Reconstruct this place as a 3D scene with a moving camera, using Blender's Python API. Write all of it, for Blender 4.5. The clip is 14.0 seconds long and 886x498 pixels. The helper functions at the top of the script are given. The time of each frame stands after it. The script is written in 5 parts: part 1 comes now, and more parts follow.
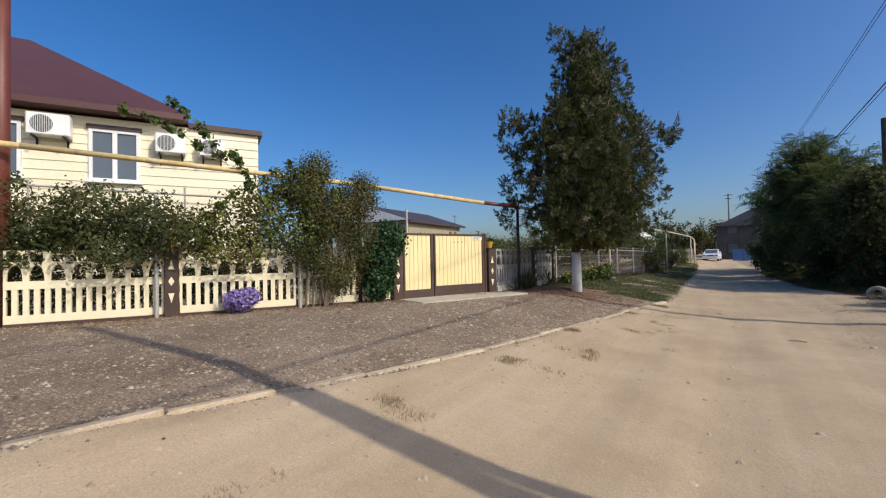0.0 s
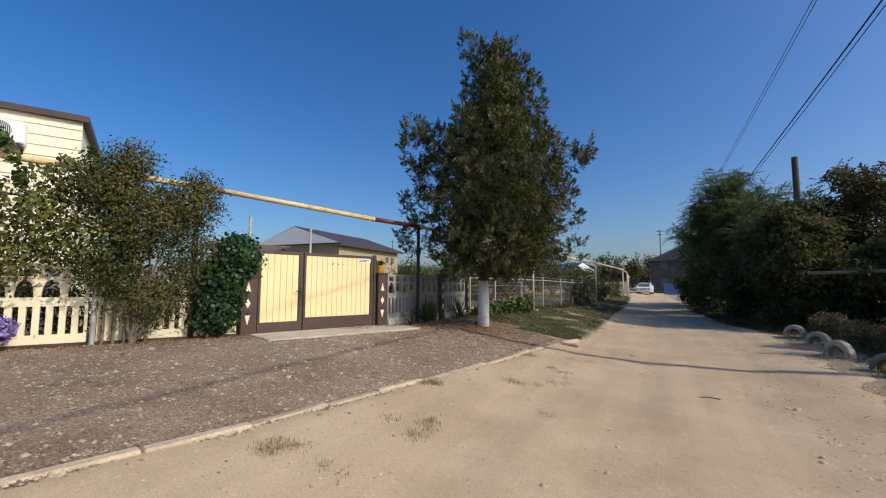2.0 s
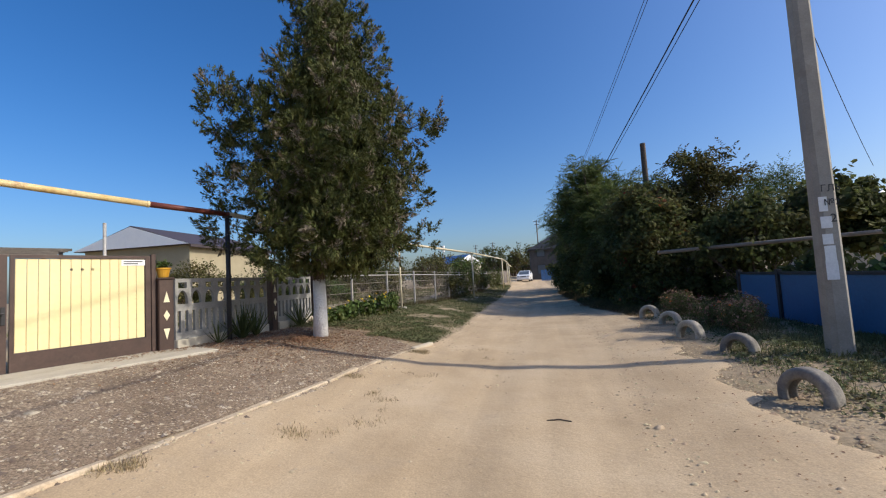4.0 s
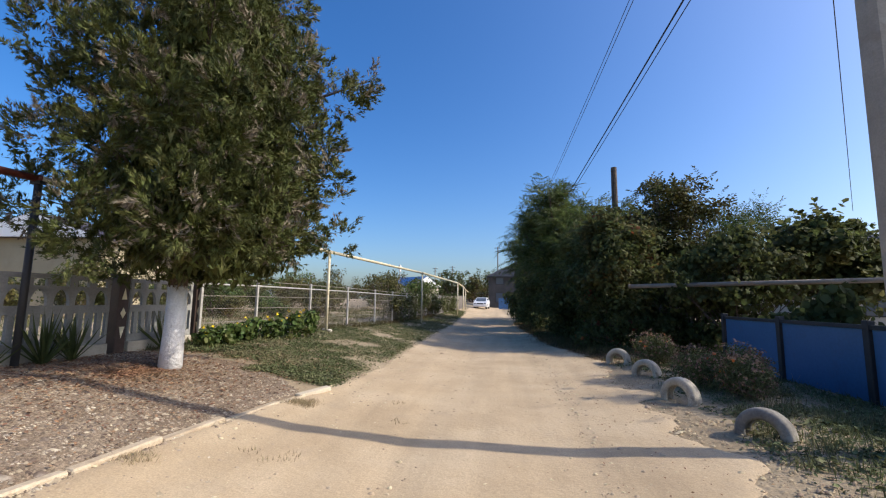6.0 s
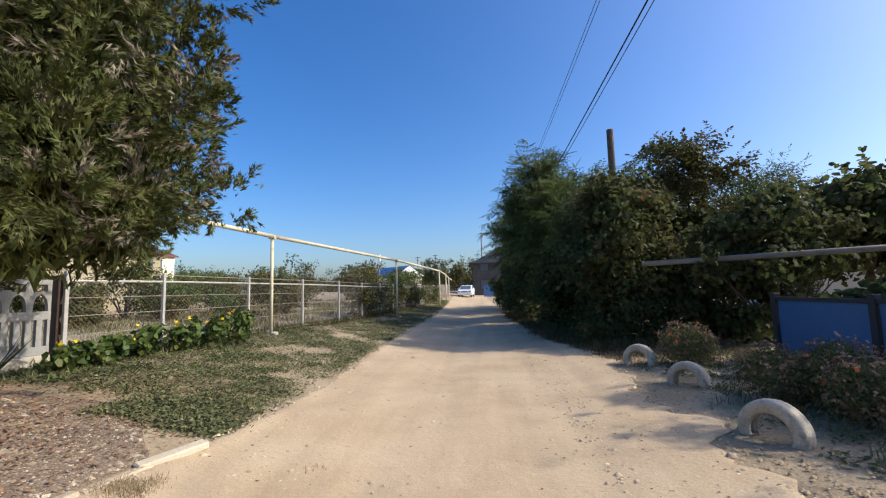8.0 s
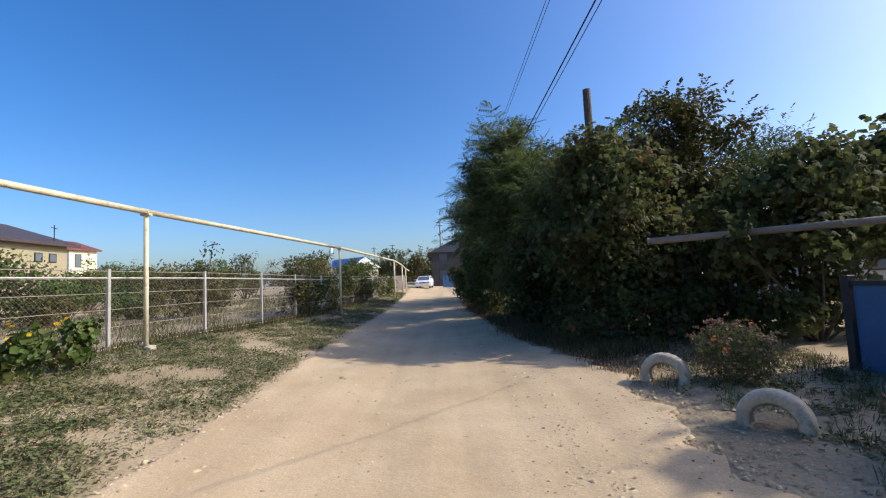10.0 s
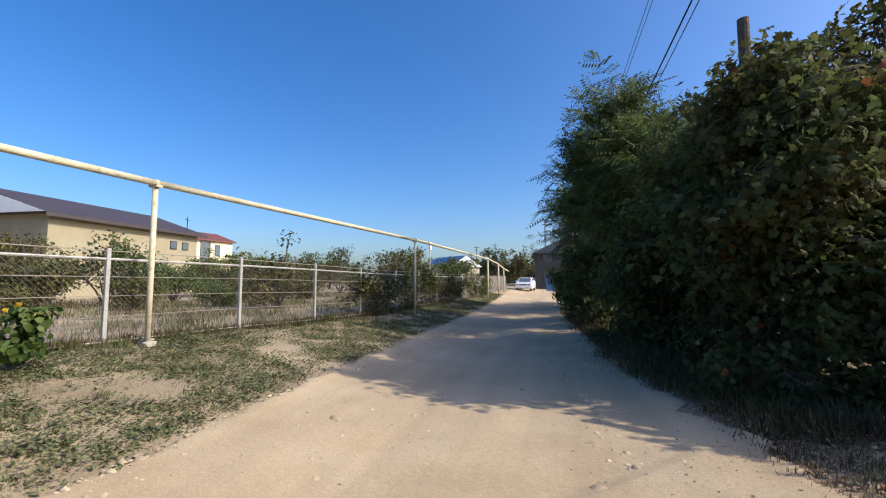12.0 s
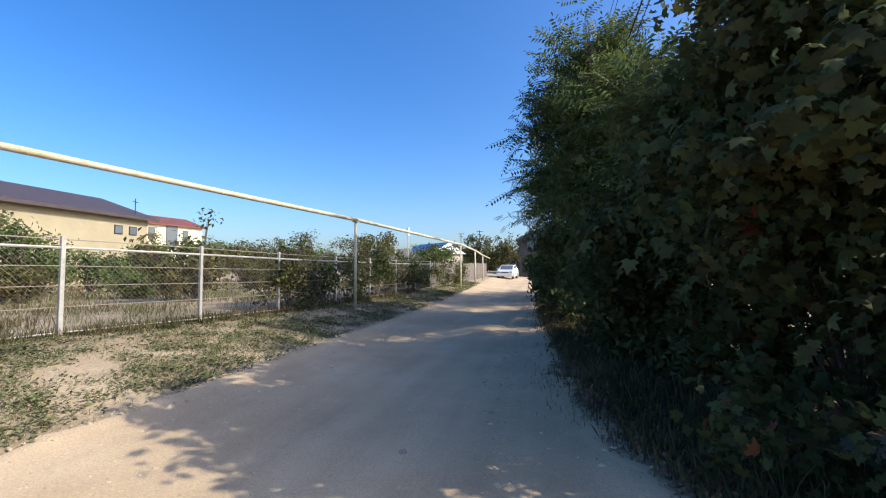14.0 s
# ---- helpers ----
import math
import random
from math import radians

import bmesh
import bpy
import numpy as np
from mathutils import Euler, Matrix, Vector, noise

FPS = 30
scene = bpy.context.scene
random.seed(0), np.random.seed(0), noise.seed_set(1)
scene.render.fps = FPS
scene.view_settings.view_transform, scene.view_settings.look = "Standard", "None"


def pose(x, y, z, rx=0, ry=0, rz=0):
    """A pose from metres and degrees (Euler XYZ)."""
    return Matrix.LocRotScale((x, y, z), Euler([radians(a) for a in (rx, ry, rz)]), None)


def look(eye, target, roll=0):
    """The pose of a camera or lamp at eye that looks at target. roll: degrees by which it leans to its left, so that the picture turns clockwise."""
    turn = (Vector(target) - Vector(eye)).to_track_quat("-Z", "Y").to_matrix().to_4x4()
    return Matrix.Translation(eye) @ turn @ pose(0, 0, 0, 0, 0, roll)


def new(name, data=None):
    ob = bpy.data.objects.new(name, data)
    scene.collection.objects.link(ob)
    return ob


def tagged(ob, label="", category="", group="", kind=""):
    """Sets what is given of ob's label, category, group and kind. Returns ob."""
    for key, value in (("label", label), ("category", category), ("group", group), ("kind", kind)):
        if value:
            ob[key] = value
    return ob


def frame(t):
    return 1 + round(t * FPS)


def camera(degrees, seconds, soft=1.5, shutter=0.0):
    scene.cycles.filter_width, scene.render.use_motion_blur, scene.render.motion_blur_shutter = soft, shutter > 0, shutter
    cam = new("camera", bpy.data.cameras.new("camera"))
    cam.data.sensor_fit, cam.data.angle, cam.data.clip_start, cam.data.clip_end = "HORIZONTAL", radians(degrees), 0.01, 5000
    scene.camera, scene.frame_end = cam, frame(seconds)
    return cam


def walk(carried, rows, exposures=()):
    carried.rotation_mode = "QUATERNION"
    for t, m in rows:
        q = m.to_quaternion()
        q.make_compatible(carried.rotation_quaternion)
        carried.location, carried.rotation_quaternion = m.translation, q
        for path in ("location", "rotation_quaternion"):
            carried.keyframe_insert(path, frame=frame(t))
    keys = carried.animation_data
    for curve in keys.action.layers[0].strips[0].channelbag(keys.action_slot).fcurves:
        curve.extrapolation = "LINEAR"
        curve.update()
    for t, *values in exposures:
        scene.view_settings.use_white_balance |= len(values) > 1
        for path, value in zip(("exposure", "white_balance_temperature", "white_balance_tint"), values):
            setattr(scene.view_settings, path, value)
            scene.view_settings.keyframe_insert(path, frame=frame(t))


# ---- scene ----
cam = camera(93.0, 14.0, soft=1.15)
METRES, EYE, TILT, LEAN, TURN = 17.4, 1.5, 0.0, 0.0, 34.0
ROWS = [
    (0.0, 0.0, 0.0, 0.0, 0.03, 1.23, 1.2),
    (0.5, 0.0204, 0.0228, 0.0004, 0.18, 2.75, 2.24),
    (1.0, 0.0441, 0.0462, 0.0008, -8.91, 3.43, 0.7),
    (1.5, 0.0717, 0.0731, -0.0014, -11.33, 3.79, -1.86),
    (2.0, 0.0973, 0.1006, -0.0021, -6.55, 4.94, -0.23),
    (2.5, 0.1213, 0.125, -0.0025, -6.96, 6.08, 1.06),
    (5.0, 0.2379, 0.248, -0.0023, -27.57, 2.62, 2.25),
    (5.5, 0.2587, 0.2776, -0.0024, -26.66, 5.11, 0.63),
    (6.0, 0.2789, 0.3066, -0.004, -26.06, 6.99, -0.81),
    (6.5, 0.2973, 0.3352, -0.0039, -23.72, 6.87, 0.15),
    (7.0, 0.3161, 0.3637, -0.0032, -23.28, 6.07, 1.48),
    (7.5, 0.339, 0.392, -0.0041, -25.68, 4.99, 2.81),
    (8.0, 0.358, 0.4215, -0.0034, -27.99, 5.51, 1.49),
    (10.5, 0.4614, 0.572, -0.0045, -33.84, 3.57, 3.1),
    (11.0, 0.4881, 0.5963, -0.0046, -31.76, 3.27, 1.17),
    (11.5, 0.5171, 0.6236, -0.0054, -23.61, 3.8, -0.05),
    (12.0, 0.5463, 0.6453, -0.0076, -19.07, 4.54, 0.06),
    (12.5, 0.5743, 0.6671, -0.0089, -16.63, 4.87, 0.67),
    (13.0, 0.6026, 0.6914, -0.008, -22.79, 3.7, 1.11),
    (13.5, 0.63, 0.7184, -0.0064, -23.69, 2.4, -0.66),
    (14.0, 0.6568, 0.744, -0.007, -20.38, 2.84, 0.11),
]
walk(cam, [(t, pose(0, 0, EYE, TILT, LEAN, TURN) @ pose(METRES * x, METRES * y, METRES * z, 90 + pitch, roll, yaw)) for t, x, y, z, yaw, pitch, roll in ROWS],
     exposures=[(0.0, -0.02), (2.7, 0.03), (5.0, 0.43), (8.0, 0.60), (12.5, 0.61), (14.0, 0.9)])

# ---- daylight ----
SUN_UP, SUN_YAW = 36.5, -0.5          # elevation; degrees from +x towards +y
sun_dir = Vector((math.cos(radians(SUN_UP)) * math.cos(radians(SUN_YAW)), math.cos(radians(SUN_UP)) * math.sin(radians(SUN_YAW)), math.sin(radians(SUN_UP))))
world = bpy.data.worlds.new("sky")
scene.world = world
world.use_nodes = True
wn = world.node_tree
sky = wn.nodes.new("ShaderNodeTexSky")
sky.sky_type = "NISHITA"
sky.sun_disc = False
sky.sun_elevation = radians(SUN_UP)
sky.sun_rotation = radians(90 - SUN_YAW)
sky.air_density, sky.dust_density, sky.ozone_density = 1.0, 4.5, 4.0
sky.altitude = 600
clear = wn.nodes.new("ShaderNodeHueSaturation")
clear.inputs["Hue"].default_value = 0.506
clear.inputs["Saturation"].default_value = 1.32
wn.links.new(sky.outputs[0], clear.inputs["Color"])
wn.links.new(clear.outputs[0], wn.nodes["Background"].inputs[0])
wn.nodes["Background"].inputs[1].default_value = 0.15
sun_data = bpy.data.lights.new("sun", "SUN")
sun_data.energy, sun_data.angle, sun_data.color = 3.15, radians(0.55), (1.0, 0.93, 0.82)
sun = new("sun", sun_data)
sun.matrix_world = look(sun_dir * 60, (0, 0, 0))

# ---- materials ----


def material(name, colours, scale=4.0, detail=(60.0, 0.25), rough=0.85, metal=0.0, bump=0.3, bump_scale=None, per="", spread=0.25,
             bump_dist=0.01, leaf=0.0, stain=None, streak=None):
    """A mottled surface: colours mixed by coarse noise, dappled by fine noise, with relief; per: 'object' or 'island' varies each piece."""
    m = bpy.data.materials.new(name)
    m.use_nodes = True
    n, l = m.node_tree.nodes, m.node_tree.links
    b = n["Principled BSDF"]
    b.inputs["Roughness"].default_value, b.inputs["Metallic"].default_value = rough, metal
    co = n.new("ShaderNodeTexCoord").outputs["Object"]
    if per == "object":
        co = n.new("ShaderNodeNewGeometry").outputs["Position"]

    def tex(s, d=6.0, rgh=0.6):
        t = n.new("ShaderNodeTexNoise")
        t.inputs["Scale"].default_value, t.inputs["Detail"].default_value, t.inputs["Roughness"].default_value = s, d, rgh
        l.new(co, t.inputs["Vector"])
        return t.outputs["Fac"]
    ramp = n.new("ShaderNodeValToRGB")
    e = ramp.color_ramp.elements
    while len(e) < len(colours):
        e.new(0.5)
    for i, c in enumerate(colours):
        e[i].position = 0.32 + 0.36 * i / max(1, len(colours) - 1)
        e[i].color = (*c, 1)
    l.new(tex(scale), ramp.inputs[0])
    out = ramp.outputs[0]

    def times(a, fac, lo, hi):
        mr = n.new("ShaderNodeMapRange")
        mr.inputs["To Min"].default_value, mr.inputs["To Max"].default_value = lo, hi
        mr.inputs["From Min"].default_value, mr.inputs["From Max"].default_value = 0.25, 0.75
        l.new(fac, mr.inputs["Value"])
        mx = n.new("ShaderNodeMix")
        mx.data_type, mx.blend_type = "RGBA", "MULTIPLY"
        mx.inputs["Factor"].default_value = 1.0
        l.new(a, mx.inputs["A"])
        l.new(mr.outputs[0], mx.inputs["B"])
        return mx.outputs["Result"]
    out = times(out, tex(detail[0], 4.0), 1 - detail[1], 1 + detail[1])
    if per:
        src = n.new("ShaderNodeObjectInfo").outputs["Random"] if per == "object" else n.new("ShaderNodeNewGeometry").outputs["Random Per Island"]
        mr = n.new("ShaderNodeMapRange")
        mr.inputs["To Min"].default_value, mr.inputs["To Max"].default_value = 1 - spread, 1 + spread
        l.new(src, mr.inputs["Value"])
        mx = n.new("ShaderNodeMix")
        mx.data_type, mx.blend_type = "RGBA", "MULTIPLY"
        mx.inputs["Factor"].default_value = 1.0
        l.new(out, mx.inputs["A"])
        l.new(mr.outputs[0], mx.inputs["B"])
        out = mx.outputs["Result"]
        if per == "island":
            hs = n.new("ShaderNodeHueSaturation")
            mh = n.new("ShaderNodeMapRange")
            mh.inputs["To Min"].default_value, mh.inputs["To Max"].default_value = 0.485, 0.515
            l.new(src, mh.inputs["Value"])
            l.new(mh.outputs[0], hs.inputs["Hue"])
            l.new(out, hs.inputs["Color"])
            out = hs.outputs[0]
    if stain:
        st, colour, amount = stain
        rp = n.new("ShaderNodeMapRange")
        rp.inputs["From Min"].default_value, rp.inputs["From Max"].default_value = 0.55, 0.68
        rp.inputs["To Max"].default_value = amount
        l.new(tex(st, 8.0, 0.7), rp.inputs["Value"])
        mx = n.new("ShaderNodeMix")
        mx.data_type = "RGBA"
        l.new(rp.outputs[0], mx.inputs["Factor"])
        l.new(out, mx.inputs["A"])
        mx.inputs["B"].default_value = (*colour, 1)
        out = mx.outputs["Result"]
    if streak:
        mp = n.new("ShaderNodeMapping")
        mp.inputs["Scale"].default_value = (streak[0], streak[1], 1)
        l.new(co, mp.inputs["Vector"])
        st = n.new("ShaderNodeTexNoise")
        st.inputs["Scale"].default_value, st.inputs["Detail"].default_value = 1.0, 5.0
        l.new(mp.outputs[0], st.inputs["Vector"])
        out = times(out, st.outputs["Fac"], 1 - streak[2], 1 + streak[2])
    l.new(out, b.inputs["Base Color"])
    if bump:
        bp = n.new("ShaderNodeBump")
        bp.inputs["Strength"].default_value, bp.inputs["Distance"].default_value = bump, bump_dist
        l.new(tex(bump_scale or detail[0], 5.0), bp.inputs["Height"])
        l.new(bp.outputs[0], b.inputs["Normal"])
    if leaf:
        tr = n.new("ShaderNodeBsdfTranslucent")
        l.new(out, tr.inputs["Color"])
        mixer = n.new("ShaderNodeMixShader")
        mixer.inputs[0].default_value = leaf
        l.new(b.outputs[0], mixer.inputs[1])
        l.new(tr.outputs[0], mixer.inputs[2])
        l.new(mixer.outputs[0], n["Material Output"].inputs["Surface"])
        b.inputs["Specular IOR Level"].default_value = 0.25
    return m


def glass(name):
    m = bpy.data.materials.new(name)
    m.use_nodes = True
    b = m.node_tree.nodes["Principled BSDF"]
    b.inputs["Base Color"].default_value = (0.10, 0.12, 0.14, 1)
    b.inputs["Roughness"].default_value = 0.06
    b.inputs["IOR"].default_value = 1.5
    b.inputs["Specular IOR Level"].default_value = 0.8
    return m


M = {
    "sand": material("road_dust", [(0.41, 0.298, 0.175), (0.475, 0.352, 0.213), (0.52, 0.396, 0.25)], 0.7, (75, 0.22), 0.95, streak=(3.1, 0.16, 0.10), bump=0.55, bump_scale=19, bump_dist=0.014, stain=(1.7, (0.36, 0.28, 0.19), 0.3)),
    "earth": material("dry_earth", [(0.24, 0.178, 0.104), (0.32, 0.243, 0.148), (0.44, 0.34, 0.215)], 0.6, (30, 0.25), 0.95, bump=0.6, bump_scale=18, bump_dist=0.02, stain=(0.9, (0.13, 0.15, 0.06), 0.6)),
    "clod": material("dusty_clods", [(0.33, 0.245, 0.15), (0.43, 0.325, 0.205)], 5, (50, 0.2), 0.95, bump=0.3, per="island", spread=0.25),
    "gravel": material("gravel_bed", [(0.17, 0.118, 0.073), (0.24, 0.172, 0.11), (0.31, 0.235, 0.155)], 1.1, (42, 0.75), 0.95, bump=0.9, bump_scale=48, bump_dist=0.02, stain=(0.8, (0.22, 0.15, 0.10), 0.5)),
    "pebble": material("pebble", [(0.17, 0.118, 0.078), (0.31, 0.235, 0.16), (0.52, 0.44, 0.33)], 8, (70, 0.15), 0.9, bump=0.2, per="island", spread=0.55),
    "stone": material("road_stone", [(0.41, 0.31, 0.19), (0.55, 0.44, 0.29)], 9, (60, 0.15), 0.92, bump=0.3, per="island", spread=0.22),
    "kerb": material("kerb_concrete", [(0.38, 0.29, 0.19), (0.47, 0.37, 0.25), (0.54, 0.44, 0.31)], 5, (50, 0.2), 0.92, bump=0.5, per="object", spread=0.15, stain=(6, (0.28, 0.22, 0.15), 0.5)),
    "pale_kerb": material("pale_concrete", [(0.50, 0.42, 0.30), (0.60, 0.51, 0.38)], 5, (50, 0.15), 0.92, bump=0.4),
    "slab": material("concrete_slab", [(0.40, 0.36, 0.28), (0.50, 0.45, 0.36)], 2.5, (45, 0.12), 0.92, bump=0.4, stain=(3, (0.33, 0.28, 0.2), 0.5)),
    "cream": material("cream_paint", [(0.80, 0.71, 0.47), (0.84, 0.75, 0.52)], 2.0, (30, 0.05), 0.6, bump=0.12, stain=(5, (0.62, 0.53, 0.34), 0.25)),
    "gate_cream": material("gate_cream_enamel", [(0.80, 0.66, 0.33), (0.84, 0.70, 0.38)], 1.5, (20, 0.05), 0.42, bump=0.06, stain=(3, (0.70, 0.56, 0.28), 0.3)),
    "brown": material("brown_enamel", [(0.055, 0.032, 0.024), (0.075, 0.043, 0.032)], 3, (25, 0.15), 0.5, bump=0.1, stain=(4, (0.14, 0.10, 0.07), 0.3)),
    "red_brown": material("red_brown_paint", [(0.12, 0.030, 0.018), (0.16, 0.04, 0.025)], 3, (25, 0.15), 0.5, bump=0.1),
    "siding": material("cream_siding", [(0.80, 0.73, 0.52), (0.84, 0.77, 0.57)], 1.2, (12, 0.05), 0.5, bump=0.08, per="object", spread=0.03),
    "roof": material("brown_metal_roof", [(0.085, 0.036, 0.032), (0.105, 0.046, 0.04)], 1.5, (18, 0.12), 0.45, bump=0.05),
    "barn_roof": material("dark_metal_roof", [(0.052, 0.038, 0.038), (0.068, 0.05, 0.048)], 1.5, (18, 0.12), 0.55, bump=0.05),
    "white": material("white_plastic", [(0.76, 0.77, 0.76), (0.82, 0.82, 0.80)], 2, (20, 0.04), 0.4, bump=0.05),
    "old_white": material("old_white_paint", [(0.52, 0.50, 0.45), (0.66, 0.64, 0.58)], 3, (30, 0.12), 0.8, bump=0.25, stain=(4, (0.34, 0.30, 0.24), 0.5)),
    "grey_wall": material("whitewashed_concrete", [(0.24, 0.235, 0.215), (0.33, 0.32, 0.295)], 2.2, (30, 0.15), 0.85, bump=0.3, stain=(2.5, (0.2, 0.19, 0.17), 0.5)),
    "limewash": material("limewash", [(0.70, 0.69, 0.66), (0.82, 0.81, 0.78)], 7, (40, 0.1), 0.9, bump=0.8, bump_scale=22, bump_dist=0.02, stain=(9, (0.45, 0.42, 0.37), 0.5)),
    "bark": material("bark", [(0.07, 0.052, 0.04), (0.14, 0.105, 0.08)], 9, (50, 0.35), 0.95, bump=0.9, bump_scale=24, bump_dist=0.03),
    "old_tyre": material("weathered_tyre", [(0.17, 0.15, 0.13), (0.30, 0.27, 0.22)], 6, (45, 0.2), 0.9, bump=0.5, stain=(5, (0.45, 0.40, 0.32), 0.6)),
    "dry_head": material("dry_flower_heads", [(0.20, 0.11, 0.07), (0.33, 0.22, 0.15)], 8, (20, 0.2), 0.9, bump=0, per="island", spread=0.35, leaf=0.15),
    "frond": material("feathery_leaves", [(0.06, 0.088, 0.028), (0.10, 0.13, 0.04), (0.16, 0.165, 0.06)], 1.1, (8, 0.2), 0.5, bump=0, per="island", spread=0.4, leaf=0.45),
    "marigold": material("marigold_leaves", [(0.085, 0.10, 0.04), (0.135, 0.14, 0.055), (0.19, 0.155, 0.075)], 2.0, (9, 0.2), 0.8, bump=0, per="island", spread=0.35, leaf=0.3),
    "cone": material("seed_cones", [(0.12, 0.10, 0.065), (0.22, 0.185, 0.13)], 5, (20, 0.2), 0.9, bump=0, per="island", spread=0.3),
    "twig": material("grey_twigs", [(0.16, 0.12, 0.085), (0.25, 0.20, 0.14)], 9, (40, 0.3), 0.95, bump=0.3),
    "pipe": material("yellow_pipe_paint", [(0.60, 0.42, 0.16), (0.66, 0.50, 0.24), (0.70, 0.57, 0.33)], 3, (30, 0.12), 0.6, bump=0.15, stain=(5, (0.33, 0.19, 0.09), 0.75)),
    "pipe_pale": material("faded_yellow_pipe", [(0.54, 0.46, 0.28), (0.63, 0.57, 0.42)], 4, (35, 0.15), 0.65, bump=0.2, stain=(6, (0.36, 0.23, 0.12), 0.8)),
    "pipe_grey": material("weathered_grey_pipe", [(0.19, 0.155, 0.12), (0.28, 0.23, 0.18)], 3, (35, 0.15), 0.75, bump=0.2, stain=(5, (0.24, 0.11, 0.05), 0.7)),
    "galv": material("silver_painted_steel", [(0.36, 0.345, 0.315), (0.50, 0.475, 0.43)], 5, (40, 0.15), 0.55, 0.25, bump=0.2, stain=(8, (0.24, 0.14, 0.08), 0.7)),
    "wire": material("rusty_netting", [(0.25, 0.21, 0.17), (0.36, 0.32, 0.27)], 6, (40, 0.2), 0.7, 0.3, bump=0),
    "cable": material("cable", [(0.02, 0.02, 0.022), (0.03, 0.03, 0.03)], 4, (20, 0.1), 0.7, bump=0),
    "pole": material("cast_concrete", [(0.27, 0.25, 0.21), (0.36, 0.33, 0.28)], 3, (50, 0.12), 0.9, bump=0.35, stain=(4, (0.22, 0.19, 0.16), 0.5)),
    "paper": material("paper", [(0.72, 0.72, 0.69), (0.80, 0.80, 0.77)], 6, (40, 0.08), 0.8, bump=0.1),
    "ink": material("black_marks", [(0.03, 0.03, 0.03), (0.05, 0.05, 0.05)], 6, (40, 0.1), 0.8, bump=0),
    "tyre": material("limed_tyre", [(0.40, 0.34, 0.25), (0.58, 0.51, 0.39)], 6, (45, 0.2), 0.9, bump=0.6, stain=(5, (0.22, 0.18, 0.13), 0.75)),
    "blue": material("blue_sheet_paint", [(0.032, 0.115, 0.25), (0.042, 0.14, 0.29)], 1.2, (20, 0.1), 0.45, bump=0.1, stain=(2, (0.05, 0.08, 0.16), 0.4)),
    "dark": material("dark_steel", [(0.018, 0.018, 0.02), (0.03, 0.03, 0.032)], 3, (25, 0.15), 0.6, bump=0.1),
    "old_wood": material("weathered_wood", [(0.10, 0.085, 0.07), (0.19, 0.165, 0.14)], 4, (60, 0.25), 0.9, bump=0.5, per="object", spread=0.2),
    "slate": material("grey_corrugated_roof", [(0.095, 0.088, 0.08), (0.16, 0.148, 0.135)], 2, (20, 0.15), 0.9, bump=0.2, stain=(1.5, (0.09, 0.085, 0.07), 0.5)),
    "plaster": material("ochre_plaster", [(0.31, 0.262, 0.165), (0.37, 0.318, 0.206)], 0.8, (12, 0.06), 0.9, bump=0.2, stain=(1.3, (0.38, 0.33, 0.23), 0.4)),
    "pale_plaster": material("pale_plaster", [(0.50, 0.43, 0.34), (0.58, 0.51, 0.41)], 0.8, (12, 0.06), 0.9, bump=0.1),
    "dark_wall": material("dark_weathered_wall", [(0.05, 0.048, 0.047), (0.085, 0.08, 0.076)], 0.8, (12, 0.1), 0.9, bump=0.1),
    "red_roof": material("red_roof", [(0.14, 0.045, 0.035), (0.18, 0.06, 0.05)], 1, (14, 0.1), 0.7, bump=0.1),
    "blue_roof": material("blue_roof", [(0.03, 0.10, 0.25), (0.05, 0.14, 0.32)], 1, (14, 0.1), 0.5, bump=0.1),
    "car_white": material("white_car_paint", [(0.74, 0.75, 0.75), (0.78, 0.78, 0.78)], 1, (10, 0.03), 0.25, bump=0),
    "rubber": material("black_rubber", [(0.02, 0.02, 0.02), (0.03, 0.03, 0.03)], 5, (30, 0.1), 0.85, bump=0.1),
    "glass": glass("window_glass"),
    "juniper": material("juniper_foliage", [(0.036, 0.044, 0.013), (0.073, 0.087, 0.02), (0.12, 0.118, 0.043)], 2.8, (12, 0.35), 0.7, bump=0, per="island", spread=0.25, leaf=0.08),
    "leaf": material("green_leaves", [(0.045, 0.08, 0.02), (0.085, 0.125, 0.03), (0.16, 0.15, 0.045)], 1.1, (8, 0.2), 0.55, bump=0, per="island", spread=0.4, leaf=0.3),
    "dark_leaf": material("dark_leaves", [(0.055, 0.07, 0.024), (0.09, 0.105, 0.036), (0.14, 0.125, 0.05)], 0.9, (8, 0.2), 0.75, bump=0, per="island", spread=0.35, leaf=0.46),
    "olive_leaf": material("autumn_leaves", [(0.05, 0.065, 0.02), (0.095, 0.09, 0.028), (0.15, 0.105, 0.035)], 0.9, (8, 0.25), 0.65, bump=0, per="island", spread=0.45, leaf=0.28),
    "yellow_leaf": material("yellowing_leaves", [(0.12, 0.15, 0.03), (0.22, 0.23, 0.04)], 1.5, (8, 0.2), 0.6, bump=0, per="island", spread=0.3, leaf=0.35),
    "red_leaf": material("reddening_leaves", [(0.16, 0.05, 0.025), (0.25, 0.09, 0.04)], 1.5, (8, 0.2), 0.6, bump=0, per="island", spread=0.3, leaf=0.3),
    "ivy": material("ivy_leaves", [(0.022, 0.06, 0.022), (0.04, 0.09, 0.03)], 1.5, (8, 0.2), 0.45, bump=0, per="island", spread=0.35, leaf=0.2),
    "grass": material("dry_grass", [(0.09, 0.105, 0.042), (0.14, 0.15, 0.062), (0.24, 0.205, 0.11)], 0.8, (5, 0.25), 0.8, bump=0, per="island", spread=0.4, leaf=0.25),
